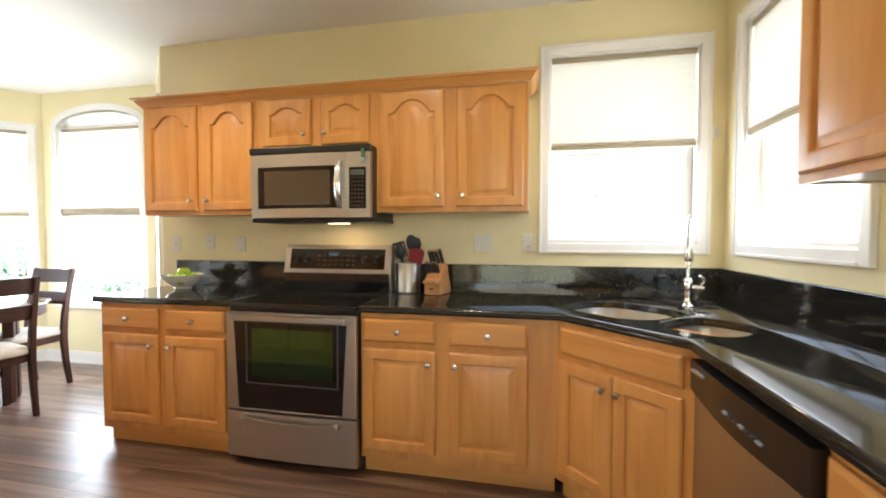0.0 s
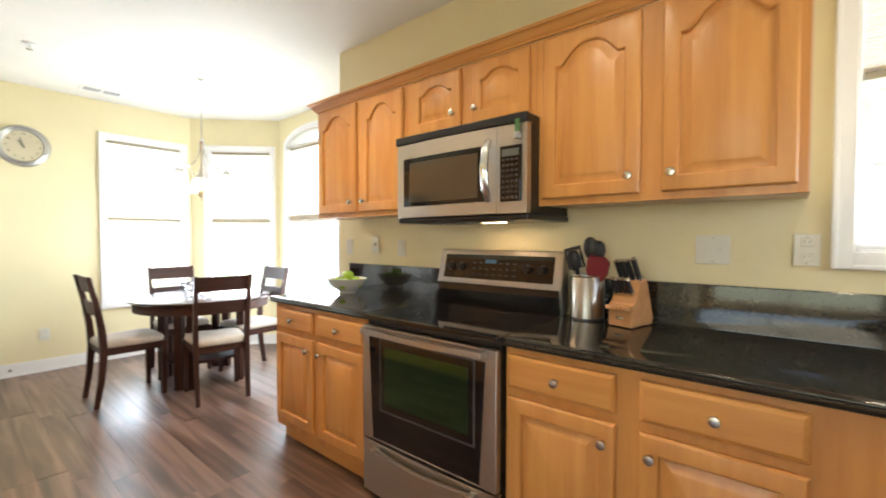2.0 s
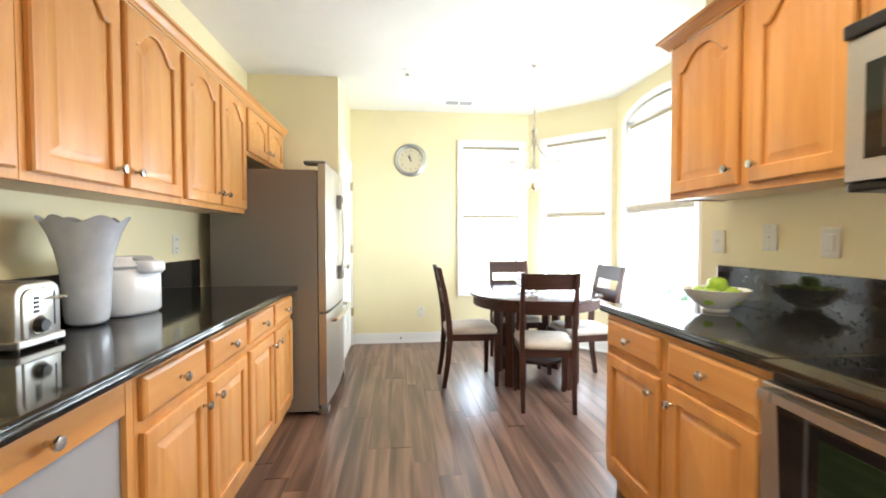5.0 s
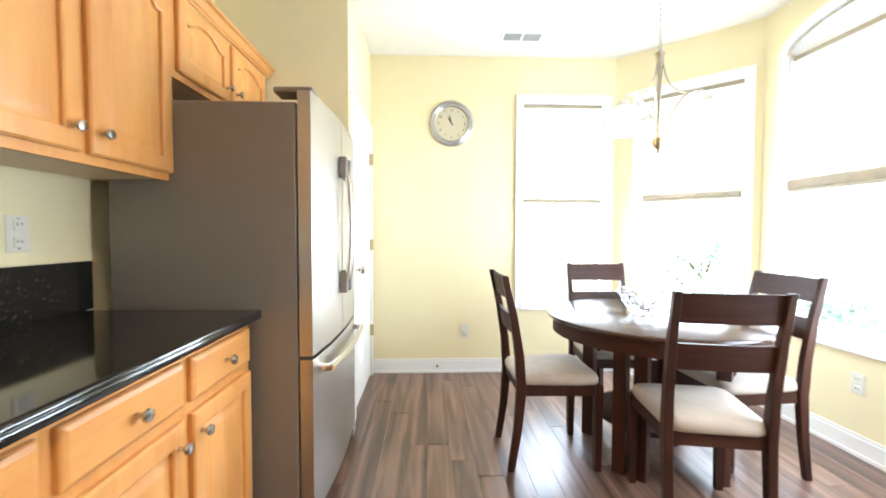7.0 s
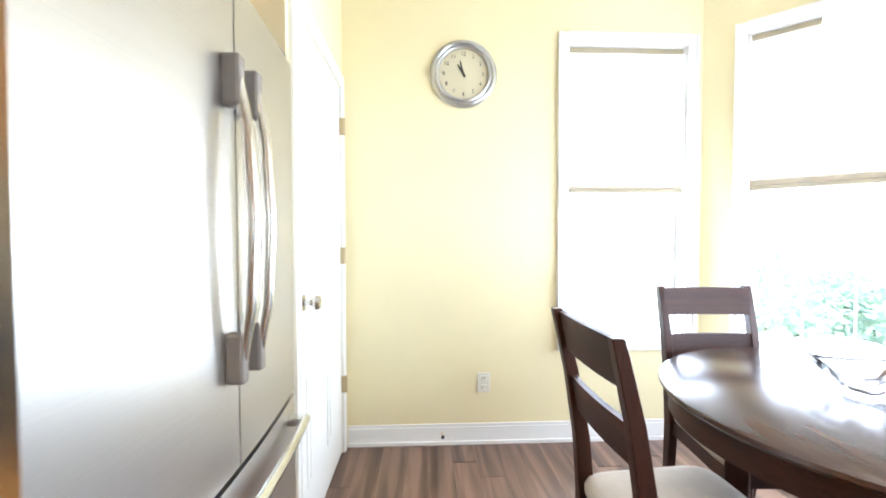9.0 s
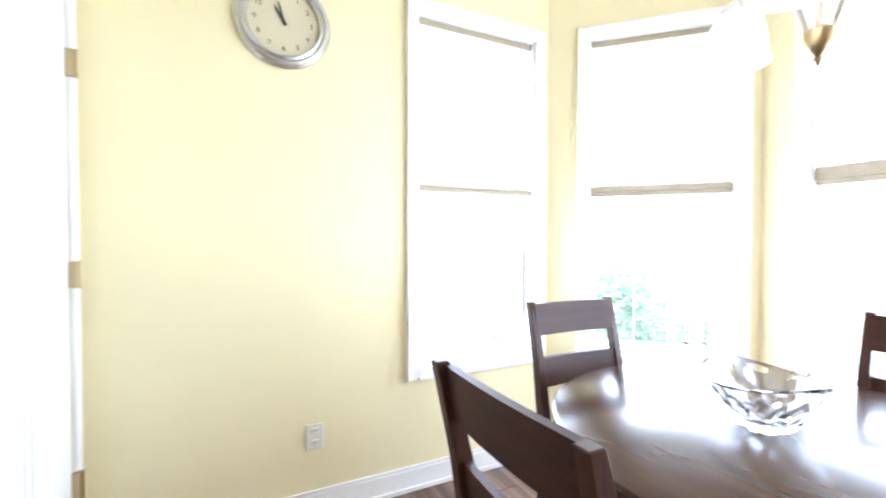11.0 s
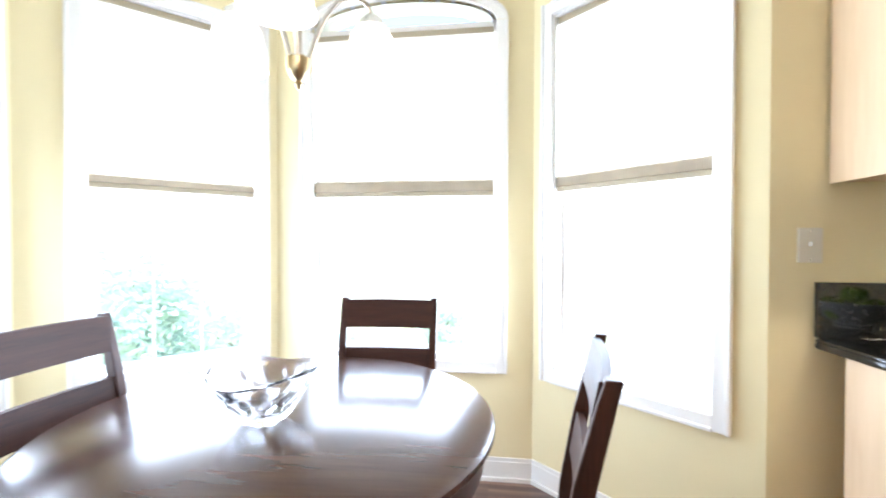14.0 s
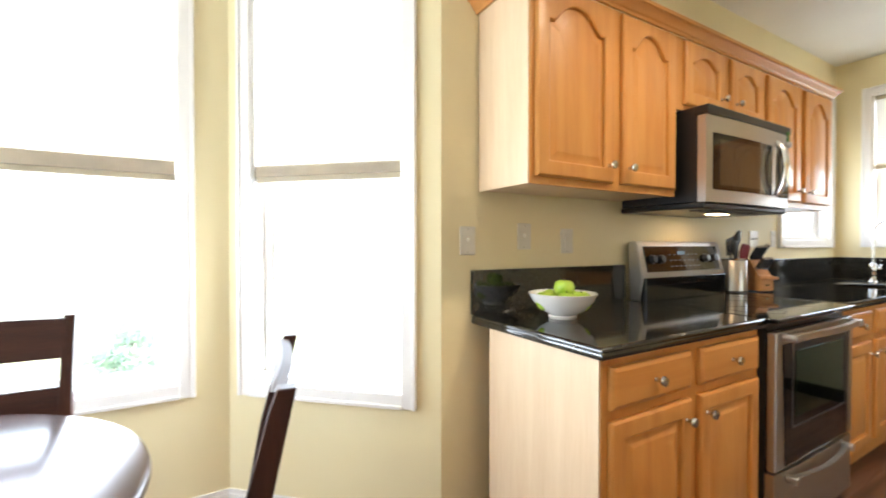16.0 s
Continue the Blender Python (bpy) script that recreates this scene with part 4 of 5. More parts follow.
# ---- microwave over the cooker ----


def microwave():
    w, z0, z1, d = 0.768, 1.388, 1.765, 0.41
    c = thing("microwave_oven", "stainless over-the-range microwave with a black window", "microwave", pose(-1.752, 2.72, 0))
    part("body", boxed(0.0, w, 0.03, d, z0, z1 + 0.043, 0.003), BLACKPLASTIC, c)
    part("top_vent", boxed(-0.004, w + 0.004, -0.02, 0.05, z1 + 0.002, z1 + 0.042, 0.006), BLACKPLASTIC, c, "black vent strip")
    n = 14
    pw = w - 0.145
    bow = lambda x: -0.006 - 0.014 * math.sin(math.pi * x / w)
    bm = slat([(pw * k / n, bow(pw * k / n)) for k in range(n + 1)], 0.035, [z0] * (n + 1), [z1] * (n + 1))
    dr = part("door", bm, STEEL_X, c, "brushed steel microwave door", 30)
    bm = slat([(0.05 + (pw - 0.10) * k / n, bow(0.05 + (pw - 0.1) * k / n) - 0.0025) for k in range(n + 1)], 0.004, [z0 + 0.055] * (n + 1), [z1 - 0.075] * (n + 1))
    part("window_surround", bm, BLACKGLASS, dr, "black window surround", 30)
    bm = slat([(0.095 + (pw - 0.19) * k / n, bow(0.095 + (pw - 0.19) * k / n) - 0.0045) for k in range(n + 1)], 0.003, [z0 + 0.075] * (n + 1), [z1 - 0.1] * (n + 1))
    part("window", bm, MWGLASS, dr, "dark reflective window", 30)
    hx = pw - 0.03
    bm = tube([(hx, bow(hx) - 0.012, z0 + 0.055), (hx, bow(hx) - 0.04, z0 + 0.11), (hx, bow(hx) - 0.052, (z0 + z1) / 2), (hx, bow(hx) - 0.04, z1 - 0.1), (hx, bow(hx) - 0.012, z1 - 0.06)], [0.015, 0.019, 0.020, 0.019, 0.015], 14)
    part("handle", bm, CHROME, dr, "curved chrome handle", 40)
    bm = slat([(pw + 0.003 + (w - pw - 0.003) * k / 5, bow(pw + (w - pw) * k / 5)) for k in range(6)], 0.035, [z0] * 6, [z1] * 6)
    cp = part("control_column", bm, STEEL_X, c, "brushed steel control column", 30)
    part("keypad", boxed(pw + 0.022, w - 0.022, -0.021, -0.008, z0 + 0.05, z1 - 0.09, 0.002), BLACKGLASS, cp, "black keypad")
    part("display", boxed(pw + 0.032, w - 0.03, -0.0225, -0.0205, z1 - 0.135, z1 - 0.105, 0), GREYDISP, cp, "grey display")
    for r in range(8):
        for q in range(4):
            x = pw + 0.034 + 0.021 * q
            z = z0 + 0.062 + 0.023 * r
            part("key", boxed(x, x + 0.012, -0.0222, -0.0205, z, z + 0.009, 0), KEYDARK, cp)
    part("underside", boxed(-0.004, w + 0.10 - 0.10 + 0.004, 0.0, d + 0.005, z0 - 0.028, z0 - 0.001, 0.008), BLACKPLASTIC, c, "black underside with vents")
    for k in range(8):
        part("vent_slat", boxed(0.1 + 0.07 * k, 0.15 + 0.07 * k, 0.05, 0.12, z0 - 0.032, z0 - 0.027, 0.001), KEYDARK, c)
    part("task_lamp", boxed(0.42, 0.54, 0.16, 0.22, z0 - 0.031, z0 - 0.027, 0.001), LAMPGLOW, c, "lit task lamp lens")
    return c


MWGLASS = material("bronze_microwave_glass", (0.05, 0.04, 0.03), 0.05, 0.0, 1.0)[0]
GREYDISP = material("grey_display", (0.10, 0.11, 0.10), 0.3)[0]
LAMPGLOW, lnt, lb = material("task_lamp_lens", (0.9, 0.8, 0.6), 0.4)
lb.inputs["Emission Color"].default_value = (1.0, 0.72, 0.4, 1)
lb.inputs["Emission Strength"].default_value = 3.0
microwave()
lamp("task_lamp_light", 'AREA', pose(-1.285, 2.915, 1.355), 0.13, (1.0, 0.70, 0.40), size=(0.12, 0.06))

# ---- refrigerator ----


def refrigerator():
    c = thing("refrigerator", "grey-sided stainless french-door refrigerator beside the cabinets", "refrigerator", pose(-3.672, 0.985, 0, 0, 0, 180))
    w, d = 0.905, 0.735
    # local: front at y = 0 facing -y (world +y)
    part("case", boxed(0.0, w, 0.035, d, 0.03, 1.70, 0.006), GREYSIDE, c, "dark grey enamel case")
    part("base_grille", boxed(0.01, w - 0.01, 0.02, 0.06, 0.0, 0.07, 0.003), BLACKPLASTIC, c)
    for x in (0.05, w - 0.05):
        part("foot", boxed(x - 0.04, x + 0.04, -0.03, 0.05, 0.0, 0.05, 0.006), GREYSIDE, c)
    n = 16
    bow = lambda x: -0.022 - 0.024 * math.sin(math.pi * x / w)
    for a, b, hx in ((0.0, w / 2 - 0.003, w / 2 - 0.045), (w / 2 + 0.003, w, w / 2 + 0.045)):
        bm = bmesh.new()
        front = [(a + (b - a) * k / n, bow(a + (b - a) * k / n)) for k in range(n + 1)]
        prism(front + [(b, 0.028), (a, 0.028)], 0.722, 1.742, bm)
        dr = part("door", bm, STEEL, c, "brushed steel curved door", 30)
        y = bow(hx)
        bm = tube([(hx, y - 0.020, 0.93), (hx, y - 0.044, 1.06), (hx, y - 0.053, 1.24), (hx, y - 0.044, 1.42), (hx, y - 0.020, 1.55)], [0.011, 0.013, 0.014, 0.013, 0.011], 12)
        part("handle", bm, NICKEL, dr, "long bowed steel handle", 40)
        for z in (0.965, 1.515):
            part("bracket", boxed(hx - 0.015, hx + 0.015, y - 0.036, y + 0.004, z - 0.052, z + 0.052, 0.008), GREYSIDE, dr, "grey handle bracket")
    front = [(w * k / n, bow(w * k / n)) for k in range(n + 1)]
    fz = part("freezer_drawer", prism(front + [(w, 0.028), (0.0, 0.028)], 0.075, 0.708), STEEL, c, "brushed steel freezer drawer", 30)
    bm = tube([(0.07 + (w - 0.14) * k / n, bow(0.07 + (w - 0.14) * k / n) - 0.048, 0.655) for k in range(n + 1)], 0.014, 12)
    for x in (0.08, w - 0.08):
        box(bm, x - 0.02, x + 0.02, bow(x) - 0.05, bow(x) + 0.002, 0.642, 0.668, 0.004)
    part("handle", bm, CHROME, fz, "long steel drawer handle", 40)
    for x in (0.08, w - 0.08):
        part("hinge_cap", boxed(x - 0.05, x + 0.05, -0.02, 0.13, 1.7435, 1.768, 0.008), GREYSIDE, c)
    return c


refrigerator()

# ---- table and chairs ----
TC = Vector((-4.295, 2.70))


def dining_table():
    t = thing("round_table", "round dark walnut dining table with a glass bowl on it", "table", pose(TC.x, TC.y, 0))
    part("tabletop", lathe([(0, 0.728), (0.538, 0.728), (0.562, 0.732), (0.570, 0.742), (0.567, 0.752), (0.555, 0.758), (0, 0.758)], 96), TABLETOP, t, "polished round dark top", 35)
    part("apron", lathe([(0.515, 0.655), (0.541, 0.655), (0.541, 0.7275), (0.515, 0.7275), (0.515, 0.655)], 64), CHERRY_X, t, "", 35)
    for k in range(4):
        a = radians(45 + 90 * k)
        for o in (-1, 1):
            cx, cy = 0.34 * math.cos(a) - o * 0.05 * math.sin(a), 0.34 * math.sin(a) + o * 0.05 * math.cos(a)
            part("leg", boxed(-0.032, 0.032, -0.032, 0.032, 0.0, 0.7275, 0.004), CHERRY, t, m=pose(cx, cy, 0, 0, 0, math.degrees(a)))
    part("lower_shelf", lathe([(0, 0.20), (0.305, 0.20), (0.308, 0.205), (0.308, 0.22), (0.305, 0.225), (0, 0.225)], 48), CHERRY_X, t, "", 35)
    for k in range(2):
        part("brace", boxed(-0.514, 0.514, -0.03, 0.03, 0.66, 0.727, 0.003), CHERRY_X, t, m=pose(0, 0, -0.0005 * k, 0, 0, 45 + 90 * k))
    return t


dining_table()


def dining_chair(m):
    """Faces -y: the seat's front is at -y, its back at +y."""
    c = thing("dining_chair", "dark walnut ladder-back dining chair with an oatmeal cloth seat", "chair", m, group="chairs round the table")
    # cushion
    bm = bmesh.new()
    rows = []
    n = 24
    for z, s in ((0.440, 0.97), (0.450, 1.0), (0.468, 1.0), (0.484, 0.96), (0.492, 0.85), (0.496, 0.5)):
        ring = []
        for k in range(4 * n):
            a = 2 * math.pi * k / (4 * n)
            ca, sa = math.cos(a), math.sin(a)
            f = 1 / (abs(ca) ** 7 + abs(sa) ** 7) ** (1 / 7)
            y = sa * f * 0.215 * s
            wide = 0.215 - 0.03 * (y / 0.215 + 1) / 2
            ring.append(bm.verts.new((ca * f * wide * s, y - 0.005, z)))
        rows.append(ring)
    for a, b in zip(rows, rows[1:]):
        for k in range(len(a)):
            bm.faces.new((a[k], a[(k + 1) % len(a)], b[(k + 1) % len(a)], b[k]))
    bm.faces.new(rows[-1])
    bm.faces.new(rows[0][::-1])
    part("seat", bm, SEATCLOTH, c, "oatmeal cloth seat cushion", 60)
    part("front_rail", boxed(-0.172, 0.172, -0.215, -0.195, 0.385, 0.4395, 0.003), CHERRY_X, c)
    part("back_rail", boxed(-0.165, 0.165, 0.175, 0.195, 0.385, 0.4395, 0.003), CHERRY_X, c)
    for s in (-1, 1):
        bm = prism([(s * 0.203, -0.195), (s * 0.185, 0.18), (s * 0.167, 0.18), (s * 0.185, -0.195)][::s], 0.385, 0.44)
        part("side_rail", bm, CHERRY, c)
        # front leg, tapered
        bm = bmesh.new()
        rows = [[bm.verts.new((s * 0.192 + dx * r, -0.203 + dy * r, z)) for dx, dy in ((-1, -1), (1, -1), (1, 1), (-1, 1))] for z, r in ((0.0, 0.015), (0.30, 0.0195), (0.44, 0.020))]
        for a, b in zip(rows, rows[1:]):
            for k in range(4):
                bm.faces.new((a[k], a[(k + 1) % 4], b[(k + 1) % 4], b[k]))
        bm.faces.new(rows[0][::-1])
        bm.faces.new(rows[-1])
        part("leg", bm, CHERRY, c)
        # back post: leg that sweeps back below and above the seat
        bm = bmesh.new()
        rows = []
        for z, y, hy, hx in ((0.0, 0.235, 0.017, 0.014), (0.2, 0.205, 0.02, 0.016), (0.42, 0.187, 0.024, 0.0175), (0.6, 0.20, 0.022, 0.0165), (0.8, 0.232, 0.019, 0.015), (0.955, 0.268, 0.016, 0.014), (0.992, 0.278, 0.014, 0.0135)):
            x = s * (0.178 + 0.010 * z)
            rows.append([bm.verts.new((x + dx * hx, y + dy * hy, z)) for dx, dy in ((-1, -1), (1, -1), (1, 1), (-1, 1))])
        for a, b in zip(rows, rows[1:]):
            for k in range(4):
                bm.faces.new((a[k], a[(k + 1) % 4], b[(k + 1) % 4], b[k]))
        bm.faces.new(rows[0][::-1])
        bm.faces.new(rows[-1])
        bmesh.ops.bevel(bm, geom=bm.edges[:], offset=0.002, segments=1, affect='EDGES')
        part("back_post", bm, CHERRY, c)
    n = 10
    for y, z0, z1, arc in ((0.252, 0.872, 0.986, 0.002), (0.217, 0.690, 0.792, 0.0)):
        xs = [-0.185 + 0.37 * k / n for k in range(n + 1)]
        lean = 0.022 if arc else 0.018
        bm = bmesh.new()
        rows = []
        for x in xs:
            b = 0.012 * (1 - (x / 0.185) ** 2)
            zt = z1 - arc * (x / 0.185) ** 2
            rows.append([bm.verts.new(q) for q in ((x, y - lean / 2 + b - 0.009, z0), (x, y - lean / 2 + b + 0.009, z0), (x, y + lean / 2 + b + 0.009, zt), (x, y + lean / 2 + b - 0.009, zt))])
        for p, q in zip(rows, rows[1:]):
            for k in range(4):
                bm.faces.new((p[k], q[k], q[(k + 1) % 4], p[(k + 1) % 4]))
        bm.faces.new(rows[0])
        bm.faces.new(rows[-1][::-1])
        part("back_slat", bm, CHERRY_X, c, smooth=50)
    return c


BACKY = 0.275
chair = dining_chair(pose(-3.496 - 0.270, 2.542 + 0.051, 0, 0, 0, -100.6))
copy_thing(chair, pose(-4.998 + BACKY, 2.646 - 0.012, 0, 0, 0, 87.5))
copy_thing(chair, pose(-4.166 + 0.012, 3.338 - BACKY, 0, 0, 0, 2.7))
copy_thing(chair, pose(-4.285 - 0.005, 1.83 + BACKY, 0, 0, 0, 181))

# ---- outlets and switches ----


def wall_plate(i, s, z, w=0.075, h=0.115, kind="outlet"):
    lab = {"outlet": "ivory double power outlet on the wall", "switch": "ivory toggle light switch on the wall", "double": "ivory double light switch on the wall", "rocker": "ivory rocker light switch on the wall"}[kind]
    t = thing("power_outlet" if kind == "outlet" else "light_switch", lab, "outlet" if kind == "outlet" else "light switch", on_wall(i, s, z))
    part("plate", boxed(-w / 2, w / 2, -0.007, -0.0005, -h / 2, h / 2, 0.003), PLATE, t)
    if kind == "outlet":
        for dz in (-0.027, 0.027):
            sock = part("socket", boxed(-0.017, 0.017, -0.0105, -0.006, dz - 0.016, dz + 0.016, 0.004), PLATE, t)
            for dx in (-0.007, 0.007):
                part("slot", boxed(dx - 0.0013, dx + 0.0013, -0.0112, -0.0095, dz - 0.002, dz + 0.008, 0), KEYDARK, sock)
    elif kind == "rocker":
        part("rocker", boxed(-0.017, 0.017, -0.011, -0.006, -0.034, 0.034, 0.003), PLATE, t)
    else:
        for dx in ((-0.024, 0.024) if kind == "double" else (0.0,)):
            part("toggle", boxed(dx - 0.005, dx + 0.005, -0.018, -0.006, -0.004, 0.012, 0.002), PLATE, t)
    for dz in (-h * 0.41, h * 0.41):
        part("screw", lathe([(0, 0), (0.003, 0), (0.002, 0.0012), (0, 0.0014)], 8, m=pose(0, -0.007, dz, 90, 0, 0)), NICKEL, t)
    return t


wall_plate(1, along(1, -2.704, BACK), 1.216, kind="switch")
wall_plate(1, along(1, -2.407, BACK), 1.236, kind="switch")
wall_plate(1, along(1, -2.145, BACK), 1.217, kind="rocker")
wall_plate(1, along(1, -0.377, BACK), 1.236, 0.118, kind="double")
wall_plate(1, along(1, -0.091, BACK), 1.24, kind="outlet")
wall_plate(5, along(5, FARX, 1.771), 0.357, kind="outlet")
wall_plate(3, along(3, -4.205, BAYY), 0.39, kind="outlet")
wall_plate(8, along(8, -3.40, LEFTY), 1.197, kind="outlet")

# hook beside the window
hook = thing("wall_hook", "small white hook on the wall beside the window", "hook", on_wall(1, along(1, 0.965, BACK), 1.88))
bm = boxed(-0.012, 0.012, -0.005, 0, -0.03, 0.03, 0.003)
tube([(0, -0.004, -0.01), (0, -0.02, -0.02), (0, -0.026, -0.008), (0, -0.024, 0.006)], 0.004, 8, bm)
part("hook_body", bm, WHITEPLASTIC, hook, "", 40)
stop = thing("door_stop", "small brown spring door stop on the baseboard", "door stop", on_wall(5, along(5, FARX, 1.53), 0.07))
part("stem", tube([(0, -0.012, 0), (0, -0.06, 0)], 0.006, 10), BRASS, stop, "", 40)
part("tip", lathe([(0, 0), (0.01, 0), (0.01, 0.012), (0.006, 0.016), (0, 0.016)], 12, m=pose(0, -0.06, 0, 90, 0, 0)), KEYDARK, stop, "", 40)

# ---- wall clock ----
DIAL = paint("cream_clock_face", (0.62, 0.55, 0.38), 0.5)
CLOCKRIM = metal("antique_silver", (0.50, 0.49, 0.47), 0.35, (60, 60, 60))
clock = thing("wall_clock", "round antique-silver wall clock with a cream face", "clock", on_wall(5, along(5, FARX, 1.651), 2.132) @ pose(0, 0, 0, 90, 0, 0))
part("rim", lathe([(0.14, 0.002), (0.19, 0.002), (0.192, 0.012), (0.182, 0.026), (0.170, 0.030), (0.162, 0.022), (0.156, 0.024), (0.150, 0.028), (0.143, 0.024), (0.140, 0.012)], 72), CLOCKRIM, clock, "", 30)
part("face", lathe([(0.141, 0.010), (0.07, 0.011), (0, 0.011)], 48), DIAL, clock, "cream clock face")
GREEN_LINE = material("dark_grey_ink", (0.06, 0.055, 0.05), 0.6)[0]
for k in range(1, 13):
    txt = bpy.data.curves.new("numeral", 'FONT')
    txt.body, txt.size, txt.align_x, txt.align_y, txt.extrude = str(k), 0.03, 'CENTER', 'CENTER', 0.0005
    txt.materials.append(GREEN_LINE)
    ob = new("numeral", txt)
    a = radians(90 - 30 * k)
    ob.parent = clock
    ob.matrix_basis = pose(0.112 * math.cos(a), 0.112 * math.sin(a), 0.0122)
for length, wide, ang in ((0.068, 0.010, 90 - 30 * 10.93), (0.085, 0.008, 90 - 6 * 57.5)):
    bm = prism([(-0.018, -wide / 2), (length * 0.7, -wide / 2), (length, 0), (length * 0.7, wide / 2), (-0.018, wide / 2)], 0.0155, 0.017)
    part("hand_pointer", bm, GREEN_LINE, clock, "dark clock pointer", m=pose(0, 0, 0, 0, 0, ang))
part("pin", lathe([(0, 0.012), (0.006, 0.012), (0.006, 0.02), (0, 0.021)], 12), GREEN_LINE, clock)

# ---- ceiling vent, sprinkler, unseen recessed lights ----
vent = thing("ceiling_vent", "white metal ceiling vent with grey slots", "ceiling vent", pose(-5.26, 2.167, TOP, 0, 0, 0))
bm = bmesh.new()
for a in ((-0.085, 0.085, -0.165, -0.14), (-0.085, 0.085, 0.14, 0.165), (-0.085, -0.06, -0.14, 0.14), (0.06, 0.085, -0.14, 0.14), (-0.06, 0.06, -0.008, 0.008)):
    box(bm, *a, -0.010, -0.0005, 0.002)
part("vent_frame", bm, WHITE, vent)
part("backing", boxed(-0.06, 0.06, -0.14, 0.14, -0.004, -0.0005, 0), KEYDARK, vent)
for k in range(10):
    x = -0.052 + 0.0115 * k
    for y0, y1 in ((-0.139, -0.009), (0.009, 0.139)):
        part("slat", boxed(x - 0.0035, x + 0.0035, y0, y1, -0.008, -0.0042, 0), GREYMARK, vent)
sp = thing("ceiling_sprinkler", "small chrome fire sprinkler on the ceiling", "sprinkler", pose(-4.43, 1.587, TOP))
part("escutcheon", lathe([(0, -0.0005), (0.042, -0.0005), (0.04, -0.006), (0.018, -0.012), (0, -0.012)], 24), WHITE, sp, "", 40)
part("head", lathe([(0, -0.012), (0.009, -0.012), (0.008, -0.04), (0.02, -0.042), (0.02, -0.045), (0, -0.045)], 16), CHROME, sp, "", 40)
# first can makes the glow over the sink; other three are added cabinet fill
for x, y, watts in ((0.42, 2.5, 2), (-0.85, 1.93, 7), (-2.1, 1.93, 16), (0.2, 1.2, 0.8)):
    rec = thing("recessed_light", "unseen white recessed ceiling light with a warm lens", "ceiling light", pose(x, y, TOP), group="recessed ceiling lights")
    part("trim_ring", lathe([(0.07, -0.0005), (0.095, -0.0005), (0.095, -0.006), (0.07, -0.009), (0.07, -0.0005)], 32), WHITE, rec, "", 40)
    part("lens", lathe([(0.0, -0.003), (0.069, -0.003)], 32), LAMPGLOW, rec, "warm lit lens")
    lamp("unseen_recessed_spot", 'SPOT', pose(x, y, TOP - 0.02), watts, (1.0, 0.85, 0.62), cone=radians(132))

# ---- chandelier ----
OPAL, ont, ob_ = material("opal_glass", (0.88, 0.85, 0.80), 0.3)
ob_.inputs["Transmission Weight"].default_value = 0.3
ob_.inputs["Emission Color"].default_value = (1.0, 0.88, 0.70, 1)
ob_.inputs["Emission Strength"].default_value = 0.35


def chandelier():
    c = thing("chandelier", "brushed nickel three-arm chandelier with white bell shades, hung over the table", "chandelier", pose(-4.24, 2.67, 0))
    part("canopy", lathe([(0, TOP - 0.0005), (0.062, TOP - 0.0005), (0.060, TOP - 0.012), (0.03, TOP - 0.028), (0.008, TOP - 0.035), (0, TOP - 0.035)], 32), NICKEL, c, "", 40)
    z, k = TOP - 0.035, 0
    while z > 2.175:
        pts = []
        for q in range(13):
            a = 2 * math.pi * q / 12
            u, v = 0.008 * math.cos(a), 0.018 * math.sin(a)
            pts.append((u, 0, z - 0.015 + v) if k % 2 else (0, u, z - 0.015 + v))
        part("chain_link", tube(pts, 0.0022, 6, cap=False), NICKEL, c)
        z -= 0.029
        k += 1
    part("cord", tube([(0.004, 0.004, TOP - 0.03), (-0.005, 0.003, 2.5), (0.004, -0.004, 2.175)], 0.0025, 6), PLATE, c)
    part("stem", lathe([(0, 1.675), (0.009, 1.675), (0.008, 1.875), (0.012, 1.975), (0.018, 2.095), (0.022, 2.135), (0.026, 2.15), (0.012, 2.165), (0.006, 2.18), (0, 2.18)], 20), NICKEL, c, "", 40)
    part("hub", lathe([(0, 1.62), (0.006, 1.625), (0.012, 1.635), (0.008, 1.643), (0.024, 1.655), (0.032, 1.675), (0.032, 1.7), (0.02, 1.71), (0, 1.71)], 24), BRASS, c, "", 40)
    for k in range(3):
        a = radians(-75 + 120 * k)
        d = Vector((math.cos(a), math.sin(a), 0))
        P = lambda r, z: d * r + Vector((0, 0, z))
        bm = tube(curve(P(0.022, 1.685), P(0.05, 1.805), P(0.10, 1.92), P(0.17, 1.92), 12) + curve(P(0.17, 1.92), P(0.195, 1.92), P(0.21, 1.91), P(0.215, 1.88), 5)[1:], 0.0068, 10)
        tube(curve(P(0.018, 2.095), P(0.03, 1.995), P(0.06, 1.94), P(0.13, 1.913), 10), 0.0048, 8, bm)
        arm = part("arm", bm, NICKEL, c, "", 50)
        x, y, _ = P(0.215, 0)
        part("shade_cap", lathe([(0, 1.885), (0.018, 1.885), (0.034, 1.87), (0.04, 1.85), (0, 1.85)], 20, m=pose(x, y, 0)), NICKEL, arm, "", 40)
        part("shade", lathe([(0.02, 1.849), (0.045, 1.847), (0.062, 1.82), (0.07, 1.775), (0.074, 1.73), (0.081, 1.71), (0.078, 1.71), (0.070, 1.731), (0.066, 1.775), (0.058, 1.817), (0.02, 1.843)], 28, m=pose(x, y, 0)), OPAL, arm, "white opal glass bell shade", 50)
    return c


chandelier()

# ---- things on the worktops ----
CERAMIC = material("white_ceramic", (0.80, 0.78, 0.73), 0.12)[0]
am, ant, ab = material("green_apple_skin", (0.36, 0.56, 0.05), 0.25)
